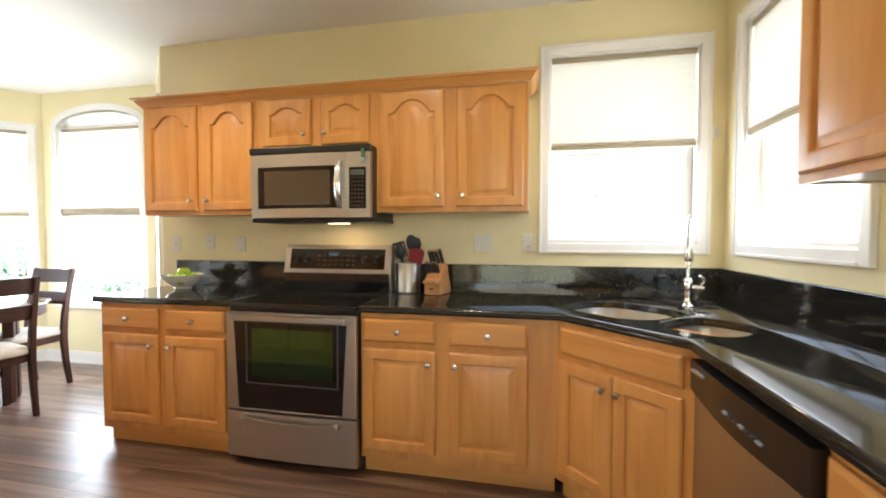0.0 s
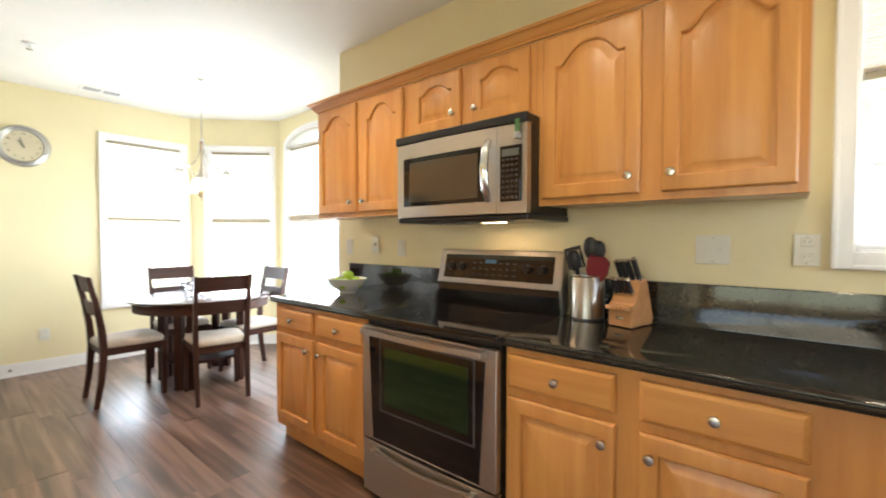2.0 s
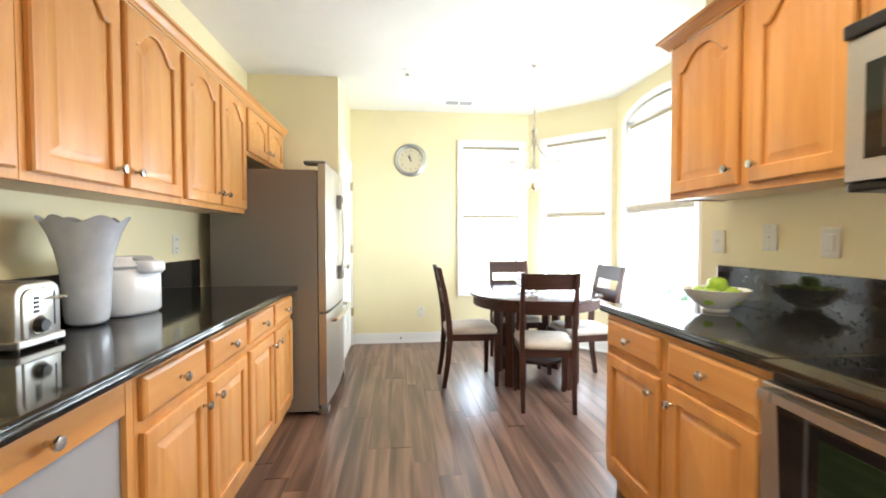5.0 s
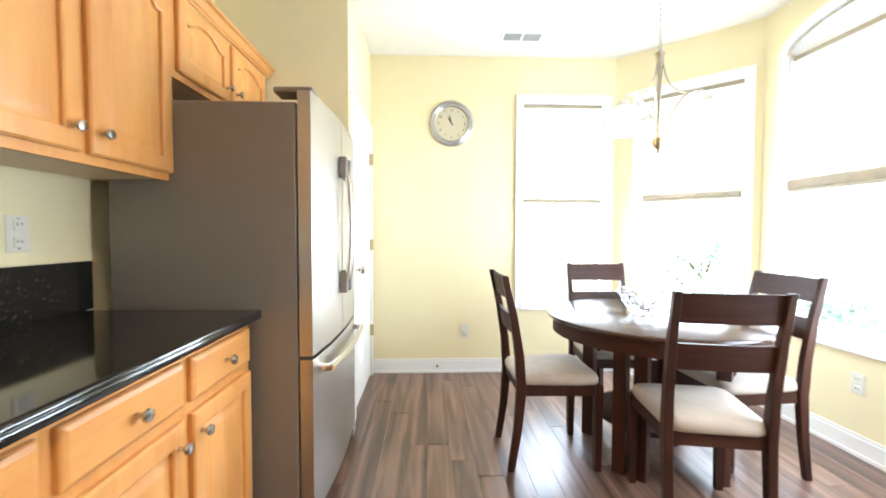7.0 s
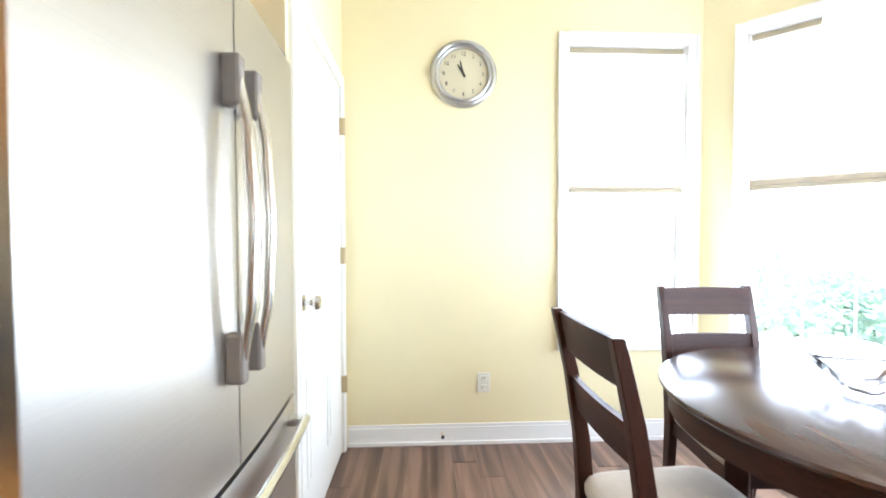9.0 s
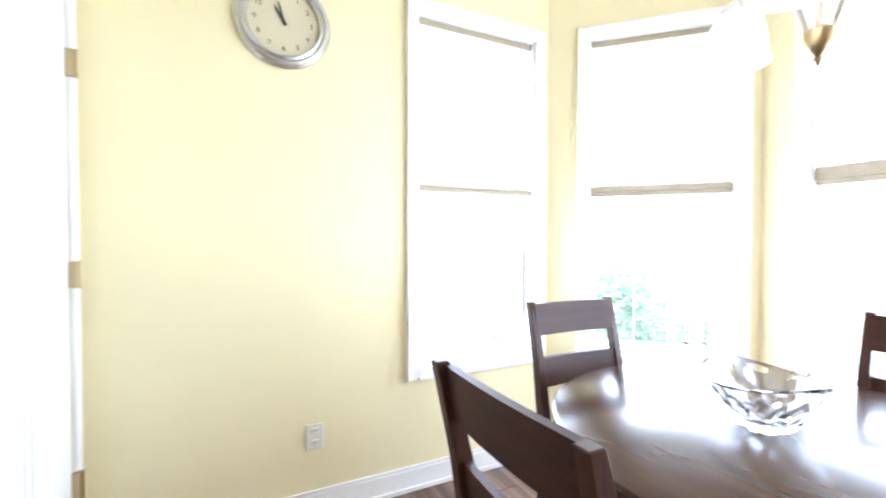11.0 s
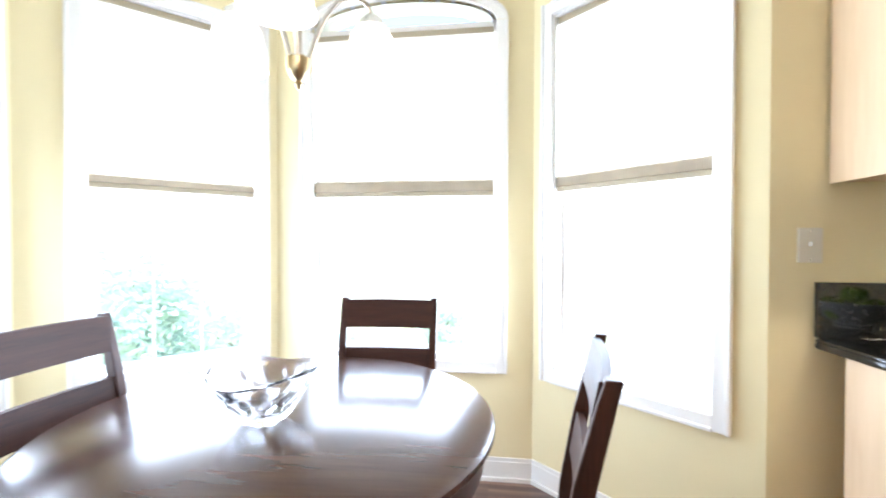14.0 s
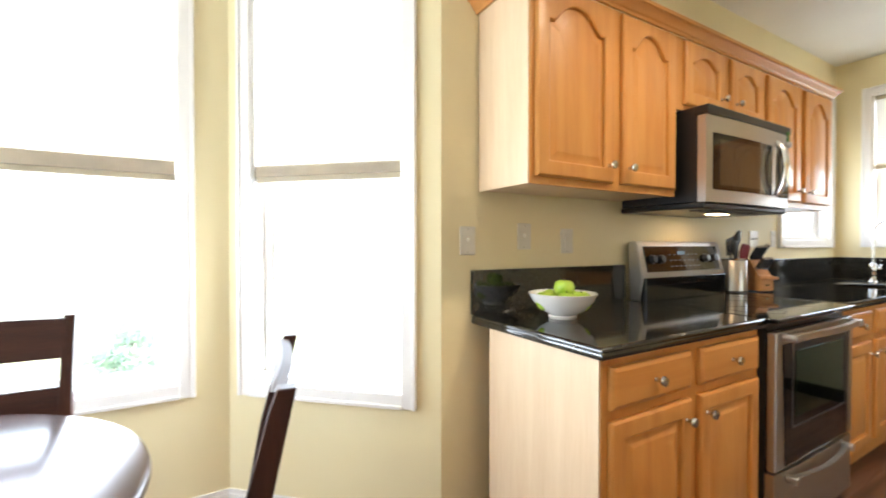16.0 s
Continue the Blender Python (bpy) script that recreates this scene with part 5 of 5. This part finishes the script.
n_ = tex_noise(ant, coords(ant, (1, 1, 1)), 28, 4)
ant.links.new(ramp(ant, n_, [(0.3, (0.27, 0.47, 0.03)), (0.7, (0.50, 0.64, 0.10))]), ab.inputs["Base Color"])
APPLE = am
STALK = material("apple_stalk", (0.10, 0.06, 0.03), 0.7)[0]
FB = Vector((-2.42, 2.89, CT + 0.0005))
fb = thing("fruit_bowl", "white ceramic bowl filled with green apples on the granite", "bowl", pose(*FB))
part("bowl_body", lathe([(0, 0.0), (0.052, 0.0), (0.055, 0.008), (0.05, 0.014), (0.085, 0.035), (0.115, 0.068), (0.131, 0.098), (0.128, 0.099), (0.11, 0.071), (0.08, 0.041), (0.04, 0.024), (0, 0.021)], 48), CERAMIC, fb, "", 40)


def apple(x, y, z, turn, lean):
    a = thing("apple", "shiny green apple in the white bowl", "apple", pose(x, y, z, lean, 0, turn), group="apples in the bowl")
    bm = lathe([(0, 0.004), (0.012, 0.0), (0.024, 0.003), (0.034, 0.016), (0.039, 0.034), (0.039, 0.046), (0.034, 0.060), (0.022, 0.068), (0.010, 0.066), (0.003, 0.058), (0, 0.056)], 28)
    for v in bm.verts:
        ang = math.atan2(v.co.y, v.co.x)
        k = 1 + 0.018 * math.cos(5 * ang + turn) * (1 - v.co.z / 0.07)
        v.co.x *= k
        v.co.y *= k
    part("flesh", bm, APPLE, a, "", 60)
    part("stalk", tube([(0, 0, 0.056), (0.002, 0.001, 0.068), (0.006, 0.002, 0.078)], 0.0014, 6), STALK, a)


for k in range(5):
    q = radians(20 + 72 * k)
    apple(FB.x + 0.066 * math.cos(q), FB.y + 0.066 * math.sin(q), FB.z + 0.035, 40 * k, 14 if k % 2 else -10)
apple(FB.x + 0.005, FB.y, FB.z + 0.078, 70, 4)

# utensil crock
CR = Vector((-0.845, 3.035, CT + 0.0005))
crock = thing("utensil_crock", "brushed steel crock holding kitchen utensils on the granite", "utensil holder", pose(*CR))
part("crock_body", lathe([(0, 0.0), (0.067, 0.0), (0.072, 0.004), (0.072, 0.198), (0.0695, 0.201), (0.068, 0.198), (0.068, 0.008), (0, 0.008)], 40), STEEL, crock, "", 40)
part("rim", lathe([(0.0725, 0.192), (0.0745, 0.195), (0.0745, 0.200), (0.0715, 0.2025), (0.069, 0.2015)], 40), CHROME, crock, "polished rolled rim", 40)
part("base_ring", lathe([(0.0722, 0.0005), (0.0738, 0.001), (0.0738, 0.008), (0.0722, 0.010)], 40), KEYDARK, crock, "dark base ring", 40)
REDRUBBER = material("dark_red_silicone", (0.20, 0.012, 0.02), 0.45)[0]
BLACKNYLON = material("black_nylon", (0.018, 0.018, 0.02), 0.4)[0]


def utensil(kind, dx, dy, top, lean_x, lean_y, mat, label):
    u = thing(kind, label, "kitchen utensil", pose(CR.x + dx, CR.y + dy, CR.z + 0.012, lean_x, lean_y, 0), group="utensils in the crock")
    h = top
    part("shaft", tube([(0, 0, 0), (0, 0, h)], [0.007, 0.005], 10), mat, u, "", 40)
    if kind == "spatula":
        bm = prism([(-0.03, -0.003), (0.03, -0.003), (0.03, 0.003), (-0.03, 0.003)], h, h + 0.004)
        for k in range(5):
            x = -0.036 + 0.018 * k
            box(bm, x - 0.004, x + 0.004, -0.002, 0.002, h, h + 0.085, 0)
        box(bm, -0.04, 0.04, -0.002, 0.002, h + 0.083, h + 0.1, 0.001)
        part("blade", bm, mat, u)
    elif kind == "red_spatula":
        bm = bmesh.new()
        pts = [(-0.03, h - 0.02), (-0.048, h + 0.01), (-0.05, h + 0.06), (-0.04, h + 0.085), (0.03, h + 0.09), (0.05, h + 0.07), (0.048, h + 0.01), (0.03, h - 0.02)]
        a = [bm.verts.new((x, -0.004, z)) for x, z in pts]
        b = [bm.verts.new((x, 0.004, z)) for x, z in pts]
        bm.faces.new(a)
        bm.faces.new(b[::-1])
        for k in range(len(pts)):
            j = (k + 1) % len(pts)
            bm.faces.new((a[k], a[j], b[j], b[k]))
        bmesh.ops.bevel(bm, geom=bm.edges[:], offset=0.002, segments=1, affect='EDGES')
        part("blade", bm, mat, u)
    else:
        bm = lathe([(0, h - 0.01), (0.016, h), (0.030, h + 0.025), (0.034, h + 0.05), (0.026, h + 0.078), (0.012, h + 0.09), (0, h + 0.092)], 20)
        for v in bm.verts:
            v.co.y = v.co.y * 0.28 + 6.0 * (v.co.x ** 2)
        part("bowl", bm, mat, u, "", 60)


utensil("spatula", 0.012, 0.008, 0.225, 4, -15, BLACKNYLON, "black slotted nylon spatula standing in the crock")
utensil("spoon", -0.012, 0.0, 0.215, 8, -9, BLACKNYLON, "black nylon cooking spoon standing in the crock")
utensil("ladle", 0.006, 0.0, 0.27, 4, 2, BLACKNYLON, "black nylon ladle standing in the crock")
utensil("spoon", 0.012, 0.012, 0.255, 2, 6, BLACKNYLON, "black nylon cooking spoon standing in the crock")
utensil("red_spatula", 0.008, -0.012, 0.195, 6, 12, REDRUBBER, "dark red silicone spatula standing in the crock")

# knife block
KB = pose(-0.65, 3.01, CT + 0.0005, 0, 0, -14)
kb = thing("knife_block", "beech knife block with black-handled knives", "knife block", KB)
bm = bmesh.new()
prof = [(-0.085, 0.004), (0.075, 0.004), (0.085, 0.03), (0.03, 0.20), (-0.02, 0.185), (-0.06, 0.10), (-0.085, 0.095)]
a = [bm.verts.new((-0.052, y, z)) for y, z in prof]
b = [bm.verts.new((0.052, y, z)) for y, z in prof]
bm.faces.new(a)
bm.faces.new(b[::-1])
for k in range(len(prof)):
    j = (k + 1) % len(prof)
    bm.faces.new((a[k], a[j], b[j], b[k]))
bmesh.ops.bevel(bm, geom=bm.edges[:], offset=0.004, segments=2, affect='EDGES')
part("block", bm, BLOCKWOOD, kb, "", 30)
part("maker_plate", boxed(-0.016, 0.016, -0.0868, -0.0845, 0.035, 0.045, 0.0005), NICKEL, kb, "small metal plate")
for x in (-0.04, 0.04):
    for y in (-0.07, 0.06):
        part("foot", lathe([(0, 0), (0.007, 0), (0.007, 0.006), (0, 0.006)], 10, m=pose(x, y, 0)), BLACKPLASTIC, kb)
slots = [(-0.036, -0.005, 0.19, 0.12), (-0.012, -0.005, 0.19, 0.125), (0.014, -0.002, 0.19, 0.13), (0.038, 0.0, 0.192, 0.135), (-0.035, -0.045, 0.135, 0.10), (-0.015, -0.045, 0.135, 0.10), (0.008, -0.045, 0.135, 0.10), (0.03, -0.045, 0.135, 0.10)]
for k, (x, y, z, l) in enumerate(slots):
    kn = thing("knife", "black-handled kitchen knife in the beech block", "knife", KB @ pose(x, y, z, 32 + 2 * (k % 3), 0, 0), group="knives in the block")
    bm = boxed(-0.0075, 0.0075, -0.011, 0.011, 0.012, l * 0.78, 0.004)
    part("handle", bm, BLACKNYLON, kn)
    part("bolster", boxed(-0.008, 0.008, -0.011, 0.011, 0.0, 0.0125, 0.002), CHROME, kn, "steel bolster")
    part("cap", boxed(-0.008, 0.008, -0.0115, 0.0115, l * 0.775, l * 0.82, 0.002), CHROME, kn, "steel end cap")
    for q in (0.35, 0.55):
        part("rivet", lathe([(0, 0), (0.003, 0), (0.002, 0.001), (0, 0.001)], 8, m=pose(-0.0075, 0, l * q, 0, -90, 0)), CHROME, kn)
for x in (-0.0425, -0.026, -0.009, 0.008, 0.025, 0.042):
    kn = thing("steak_knife", "beech-handled steak knife in the front of the block", "knife", KB @ pose(x * 0.92, -0.083, 0.078, 78, 0, 0), group="steak knives in the block")
    part("handle", boxed(-0.006, 0.006, -0.009, 0.009, 0.0, 0.038, 0.004), BLOCKWOOD, kn)

# charm on the microwave
ch = thing("hanging_charm", "small green and grey charm clipped on the microwave", "ornament", pose(-1.022, 2.698, 1.695))
part("body", lathe([(0, 0.0), (0.014, 0.004), (0.017, 0.018), (0.012, 0.03), (0, 0.034)], 16), GREYMARK, ch, "grey clip", 40)
part("ribbon", boxed(-0.011, 0.011, -0.004, 0.004, 0.03, 0.085, 0.003), material("green_ribbon", (0.06, 0.16, 0.05), 0.6)[0], ch, "green ribbon")

# ---- left worktop: toaster, vase, hot water pot ----
TO = pose(-2.09, 0.235, CT + 0.0005)
to = thing("toaster", "brushed steel two-slice toaster with a black dial", "toaster", TO)


def hull(w, h, r, y0, y1, n=6, z0=0.0, soft=0.012):
    """A box along y with rounded upper edges and softened ends."""
    bm = bmesh.new()

    def loop(s):
        pts = [(-w / 2 + s, z0 + s), (w / 2 - s, z0 + s)]
        for cx, a0 in ((w / 2 - r, 0), (-w / 2 + r, 90)):
            for k in range(n + 1):
                a = radians(a0 + 90 * k / n)
                pts.append((cx + (r - s) * math.cos(a), z0 + h - r + (r - s) * math.sin(a)))
        return pts
    rows = [[bm.verts.new((x, y, z)) for x, z in loop(s)] for s, y in ((soft, y1), (soft * 0.3, y1 - soft * 0.3), (0, y1 - soft), (0, y0 + soft), (soft * 0.3, y0 + soft * 0.3), (soft, y0))]
    k_ = len(rows[0])
    for a, b in zip(rows, rows[1:]):
        for k in range(k_):
            bm.faces.new((a[k], a[(k + 1) % k_], b[(k + 1) % k_], b[k]))
    bm.faces.new(rows[0])
    bm.faces.new(rows[-1][::-1])
    return bm


part("shell", hull(0.165, 0.175, 0.04, 0.0, 0.205, z0=0.02), STEEL_X, to, "brushed steel shell", 40)
part("front_plate", hull(0.13, 0.145, 0.03, 0.2, 0.212, z0=0.032, soft=0.004), STEEL, to, "bright steel front plate", 40)
part("base", boxed(-0.085, 0.085, -0.002, 0.214, 0.008, 0.034, 0.006), STEEL_X, to)
part("dial", lathe([(0, 0), (0.023, 0), (0.022, 0.012), (0.017, 0.022), (0, 0.022)], 24, m=pose(0.015, 0.212, 0.068, -90, 0, 0)), BLACKPLASTIC, to, "black browning dial", 40)
part("dial_ring", lathe([(0.024, 0), (0.029, 0), (0.028, 0.006), (0.024, 0.006)], 24, m=pose(0.015, 0.212, 0.068, -90, 0, 0)), CHROME, to, "chrome ring", 40)
part("lever_slot", boxed(-0.046, -0.042, 0.2115, 0.2135, 0.06, 0.165, 0), BLACKPLASTIC, to)
part("lever", boxed(-0.06, -0.026, 0.212, 0.24, 0.138, 0.148, 0.004), CHROME, to, "chrome lever")
for k in range(4):
    part("button", boxed(0.012, 0.03, 0.2115, 0.216, 0.105 + 0.013 * k, 0.114 + 0.013 * k, 0.002), KEYDARK, to)
for x in (-0.03, 0.03):
    part("slot", boxed(x - 0.012, x + 0.012, 0.035, 0.17, 0.1948, 0.1962, 0), BLACKPLASTIC, to)
for x in (-0.065, 0.065):
    for y in (0.02, 0.19):
        part("foot", lathe([(0, 0), (0.01, 0), (0.01, 0.009), (0, 0.009)], 10, m=pose(x, y, 0)), BLACKPLASTIC, to)

VASEG, vnt, vb = material("pale_grey_glass", (0.46, 0.48, 0.54), 0.10)
nt_n = tex_noise(vnt, coords(vnt, (1, 1, 1)), 7, 4)
vnt.links.new(ramp(vnt, nt_n, [(0.3, (0.44, 0.47, 0.53)), (0.7, (0.62, 0.65, 0.70))]), vb.inputs["Base Color"])
vb.inputs["Coat Weight"].default_value = 0.6
vase = thing("glass_vase", "tall pale grey glass vase with a wavy flared rim", "vase", pose(-2.42, 0.345, CT + 0.0005))
prof = [(0, 0.006), (0.058, 0.006), (0.066, 0.018), (0.070, 0.05), (0.074, 0.13), (0.078, 0.21), (0.090, 0.28), (0.105, 0.335), (0.121, 0.375), (0.130, 0.392), (0.127, 0.393), (0.102, 0.337), (0.086, 0.28), (0.074, 0.21), (0.066, 0.13), (0.058, 0.05), (0.05, 0.022), (0, 0.02)]
bm = lathe(prof, 64)
for v in bm.verts:
    r = math.hypot(v.co.x, v.co.y)
    f = max(0.0, (v.co.z - 0.2) / 0.19) ** 2
    ang = math.atan2(v.co.y, v.co.x)
    wv = math.cos(6 * ang)
    k = 1 + 0.055 * f * wv
    v.co.x *= k
    v.co.y *= k
    v.co.z += 0.012 * f * math.cos(6 * ang + 0.6)
part("vase_body", bm, VASEG, vase, "", 60)
part("foot", lathe([(0, 0), (0.045, 0), (0.05, 0.004), (0.045, 0.0075), (0, 0.0075)], 32), CRYSTAL, vase, "clear glass foot", 40)

POTW = material("white_enamel", (0.76, 0.76, 0.77), 0.18)[0]
pot = thing("hot_water_pot", "white electric hot water dispenser pot", "kettle", pose(-2.65, 0.345, CT + 0.0005, 0, 0, -18))


def soft_box(w, d, z0, z1, r, taper=0.0, n=6, edge=0.012):
    bm = bmesh.new()
    rows = []
    for s, z in ((edge, z0), (0, z0 + edge), (taper, z1 - edge), (taper + edge * 0.4, z1 - edge * 0.3), (taper + edge, z1)):
        ring = []
        hw, hd, rr = w / 2 - s, d / 2 - s, max(0.005, r - s)
        for cx, cy, a0 in ((hw - rr, hd - rr, 0), (-hw + rr, hd - rr, 90), (-hw + rr, -hd + rr, 180), (hw - rr, -hd + rr, 270)):
            for k in range(n + 1):
                a = radians(a0 + 90 * k / n)
                ring.append(bm.verts.new((cx + rr * math.cos(a), cy + rr * math.sin(a), z)))
        rows.append(ring)
    for a, b in zip(rows, rows[1:]):
        for k in range(len(a)):
            bm.faces.new((a[k], a[(k + 1) % len(a)], b[(k + 1) % len(a)], b[k]))
    bm.faces.new(rows[0][::-1])
    bm.faces.new(rows[-1])
    return bm


part("body", soft_box(0.235, 0.20, 0.004, 0.195, 0.075), POTW, pot, "", 50)
part("lid", soft_box(0.245, 0.21, 0.196, 0.245, 0.08, 0.03), POTW, pot, "", 50)
part("spout", soft_box(0.10, 0.11, 0.175, 0.228, 0.03), POTW, pot, "rounded spout hood", 50, m=pose(-0.01, 0.10, 0.0))
part("lid_button", lathe([(0, 0.0), (0.048, 0.0), (0.044, 0.008), (0, 0.012)], 28, m=pose(-0.01, 0.075, 0.232, -16, 0, 0) @ Matrix.Diagonal((1, 0.75, 1, 1))), GREYMARK, pot, "grey control button", 40)
part("base", soft_box(0.205, 0.19, 0.0, 0.0038, 0.07, edge=0.001), KEYDARK, pot)

# ---- glass bowl on the table ----
gb = thing("glass_bowl", "cut crystal glass bowl on the dining table", "bowl", pose(-4.325, 2.645, 0.7585))
prof = [(0, 0.0), (0.046, 0.0), (0.053, 0.006)]
prof += [(0.053 + 0.083 * (k / 14) ** 0.85, 0.006 + 0.124 * (k / 14) ** 1.15) for k in range(1, 15)]
prof += [(0.134, 0.1325), (0.130, 0.1315)]
prof += [(0.040 + 0.089 * (k / 14) ** 0.85, 0.026 + 0.104 * (k / 14) ** 1.15) for k in range(13, -1, -1)]
prof += [(0.02, 0.022), (0, 0.021)]
bm = lathe(prof, 120)
for v in bm.verts:
    r = math.hypot(v.co.x, v.co.y)
    ang = math.atan2(v.co.y, v.co.x)
    outer = r > 0.05 + 0.086 * max(0.0, (v.co.z - 0.006) / 0.124) ** 0.74 - 0.004
    if outer and 0.012 < v.co.z < 0.125:
        # leaf-shaped cuts in two staggered rings
        cut = 0.0
        for ring_z, tall, shift in ((0.045, 0.034, 0.0), (0.092, 0.030, math.pi / 9)):
            u = ((ang + shift) % (2 * math.pi / 9)) / (2 * math.pi / 9) - 0.5
            q = (u / 0.40) ** 2 + ((v.co.z - ring_z - 0.02 * u) / tall) ** 2
            cut = max(cut, 1 - q)
        v.co.x *= 1 - 0.0075 * cut / r
        v.co.y *= 1 - 0.0075 * cut / r
    if v.co.z > 0.09:
        v.co.z += 0.011 * math.cos(2 * ang + 0.5) * (v.co.z - 0.09) / 0.04
part("bowl_body", bm, CRYSTAL, gb, "", 50)

# ---- outside ----
GROUND_Z = -2.8
GRASS = paint("dry_pale_lawn", (0.30, 0.33, 0.20), 0.95, 0.25)
structure("ground", boxed(-400, 400, -400, 400, GROUND_Z - 0.3, GROUND_Z, 0), GRASS, "pale sunlit lawn outside the windows", "ground")
LEAF, leafnt, leafb = material("leaf_green", (0.06, 0.11, 0.04), 0.6)
gi = leafnt.nodes.new("ShaderNodeNewGeometry")
leafnt.links.new(ramp(leafnt, gi.outputs["Random Per Island"], [(0.0, (0.10, 0.15, 0.105)), (0.6, (0.14, 0.21, 0.14)), (1.0, (0.20, 0.26, 0.17))]), leafb.inputs["Base Color"])
lt = leafnt.nodes.new("ShaderNodeBsdfTranslucent")
lt.inputs[0].default_value = (0.66, 0.78, 0.72, 1)
lm = leafnt.nodes.new("ShaderNodeMixShader")
lm.inputs[0].default_value = 0.75
leafnt.links.new(leafb.outputs[0], lm.inputs[1])
leafnt.links.new(lt.outputs[0], lm.inputs[2])
leafnt.links.new(lm.outputs[0], leafnt.nodes["Material Output"].inputs[0])
BARK = paint("bark", (0.10, 0.075, 0.055), 0.9, 0.3)
rng = random.Random(5)


def tree(x, y, top, spread_r, leaves=1500, bush=False):
    t = thing("bush" if bush else "tree", "leafy green bush outside the window" if bush else "leafy green tree outside the window", "bush" if bush else "tree", pose(x, y, GROUND_Z), group="garden trees")
    h = top - GROUND_Z
    bm = tube([(0, 0, -0.1), (0.05, 0.02, h * 0.3), (0.0, 0.06, h * 0.6), (0.04, 0.0, h * 0.85)], [0.13, 0.1, 0.06, 0.02], 8)
    part("trunk", bm, BARK, t, "", 50)
    clumps = []
    for k in range(9):
        a, r = rng.uniform(0, 6.28), spread_r * rng.uniform(0.25, 0.85)
        z = h * rng.uniform(0.35 if not bush else 0.15, 0.92)
        tip = Vector((r * math.cos(a), r * math.sin(a), z))
        start = Vector((0.02, 0.02, max(0.2, z - r * 0.8)))
        part("limb", tube([start, (start + tip) / 2 + Vector((0, 0, 0.1)), tip], [0.045, 0.03, 0.012], 6), BARK, t)
        clumps.append((tip, spread_r * rng.uniform(0.25, 0.45)))
    clumps.append((Vector((0, 0, h * 0.88)), spread_r * 0.4))
    bm = bmesh.new()
    for k in range(leaves):
        c, r = clumps[rng.randrange(len(clumps))]
        p = c + Vector((rng.gauss(0, 0.5), rng.gauss(0, 0.5), rng.gauss(0, 0.42))) * r
        s = rng.uniform(0.05, 0.11)
        q = Euler((rng.uniform(-1, 1), rng.uniform(-1, 1), rng.uniform(0, 6.28))).to_matrix()
        bm.faces.new([bm.verts.new(p + q @ Vector(v)) for v in ((-s, 0, 0), (0, -s * 0.45, 0.01), (s, 0, 0), (0, s * 0.45, 0.01))])
    part("crown", bm, LEAF, t, "dense crown of small green leaves")


for x, y, top, r, n, b in ((-13.2, 8.9, 1.5, 2.3, 5200, False), (-10.6, 7.3, 0.35, 1.5, 3600, False), (-11.2, 9.4, 0.95, 1.6, 4200, False), (-9.3, 10.4, -0.2, 1.5, 3600, False), (-12.6, 11.2, 0.5, 1.8, 3600, False), (-10.4, 8.9, -0.7, 1.3, 3000, False),
                           (-7.2, 11.6, -1.0, 1.1, 2200, True), (-5.3, 14.0, -0.7, 1.1, 2200, True)):
    tree(x, y, top, r, n, b)

# ---- floor ----
fl = structure("floor", prism(OUTER, -0.2, -0.0095), SUBFLOOR, "dark walnut laminate plank floor", "floor")
PLANK_W = 0.127
plank_meshes = {}


def plank_mesh(length):
    key = round(length, 2)
    if key not in plank_meshes:
        bm = bmesh.new()
        g2, c = 0.0003, 0.0006
        w = PLANK_W / 2 - g2
        l = key / 2 - g2
        rows = [[bm.verts.new((sx * (l - i), sy * (w - i), z)) for sx, sy in ((-1, -1), (1, -1), (1, 1), (-1, 1))] for i, z in ((0, -0.009), (0, -c), (c, 0.0))]
        for a, b in zip(rows, rows[1:]):
            for k in range(4):
                bm.faces.new((a[k], a[(k + 1) % 4], b[(k + 1) % 4], b[k]))
        bm.faces.new(rows[-1])
        plank_meshes[key] = mesh_of("plank", bm, FLOORWOOD)
    return plank_meshes[key]


def row_span(y):
    if y > BACK:
        return (-5.72 + (y - 3.06), -2.74 - 1.09 * (y - BACK))
    if y > 0.90:
        return (-5.72, 1.12)
    if y > LEFTY - 0.06:
        return (-4.80, 1.12)
    return (-1.38, 1.12)


rng2 = random.Random(11)
y = -3.25 + PLANK_W / 2
while y < 3.95:
    x0, x1 = row_span(y)
    s = x0 - rng2.uniform(0.0, 1.1)
    while s < x1 - 0.03:
        a, b = max(s, x0), min(s + 1.215, x1)
        if b - a > 0.05:
            a, b = round(a, 3), round(b, 3)
            me = plank_mesh(b - a)
            ob = new("plank", me)
            ob.parent = fl
            ob.location = ((a + b) / 2, y, 0.0)
        s += 1.215
    y += PLANK_W
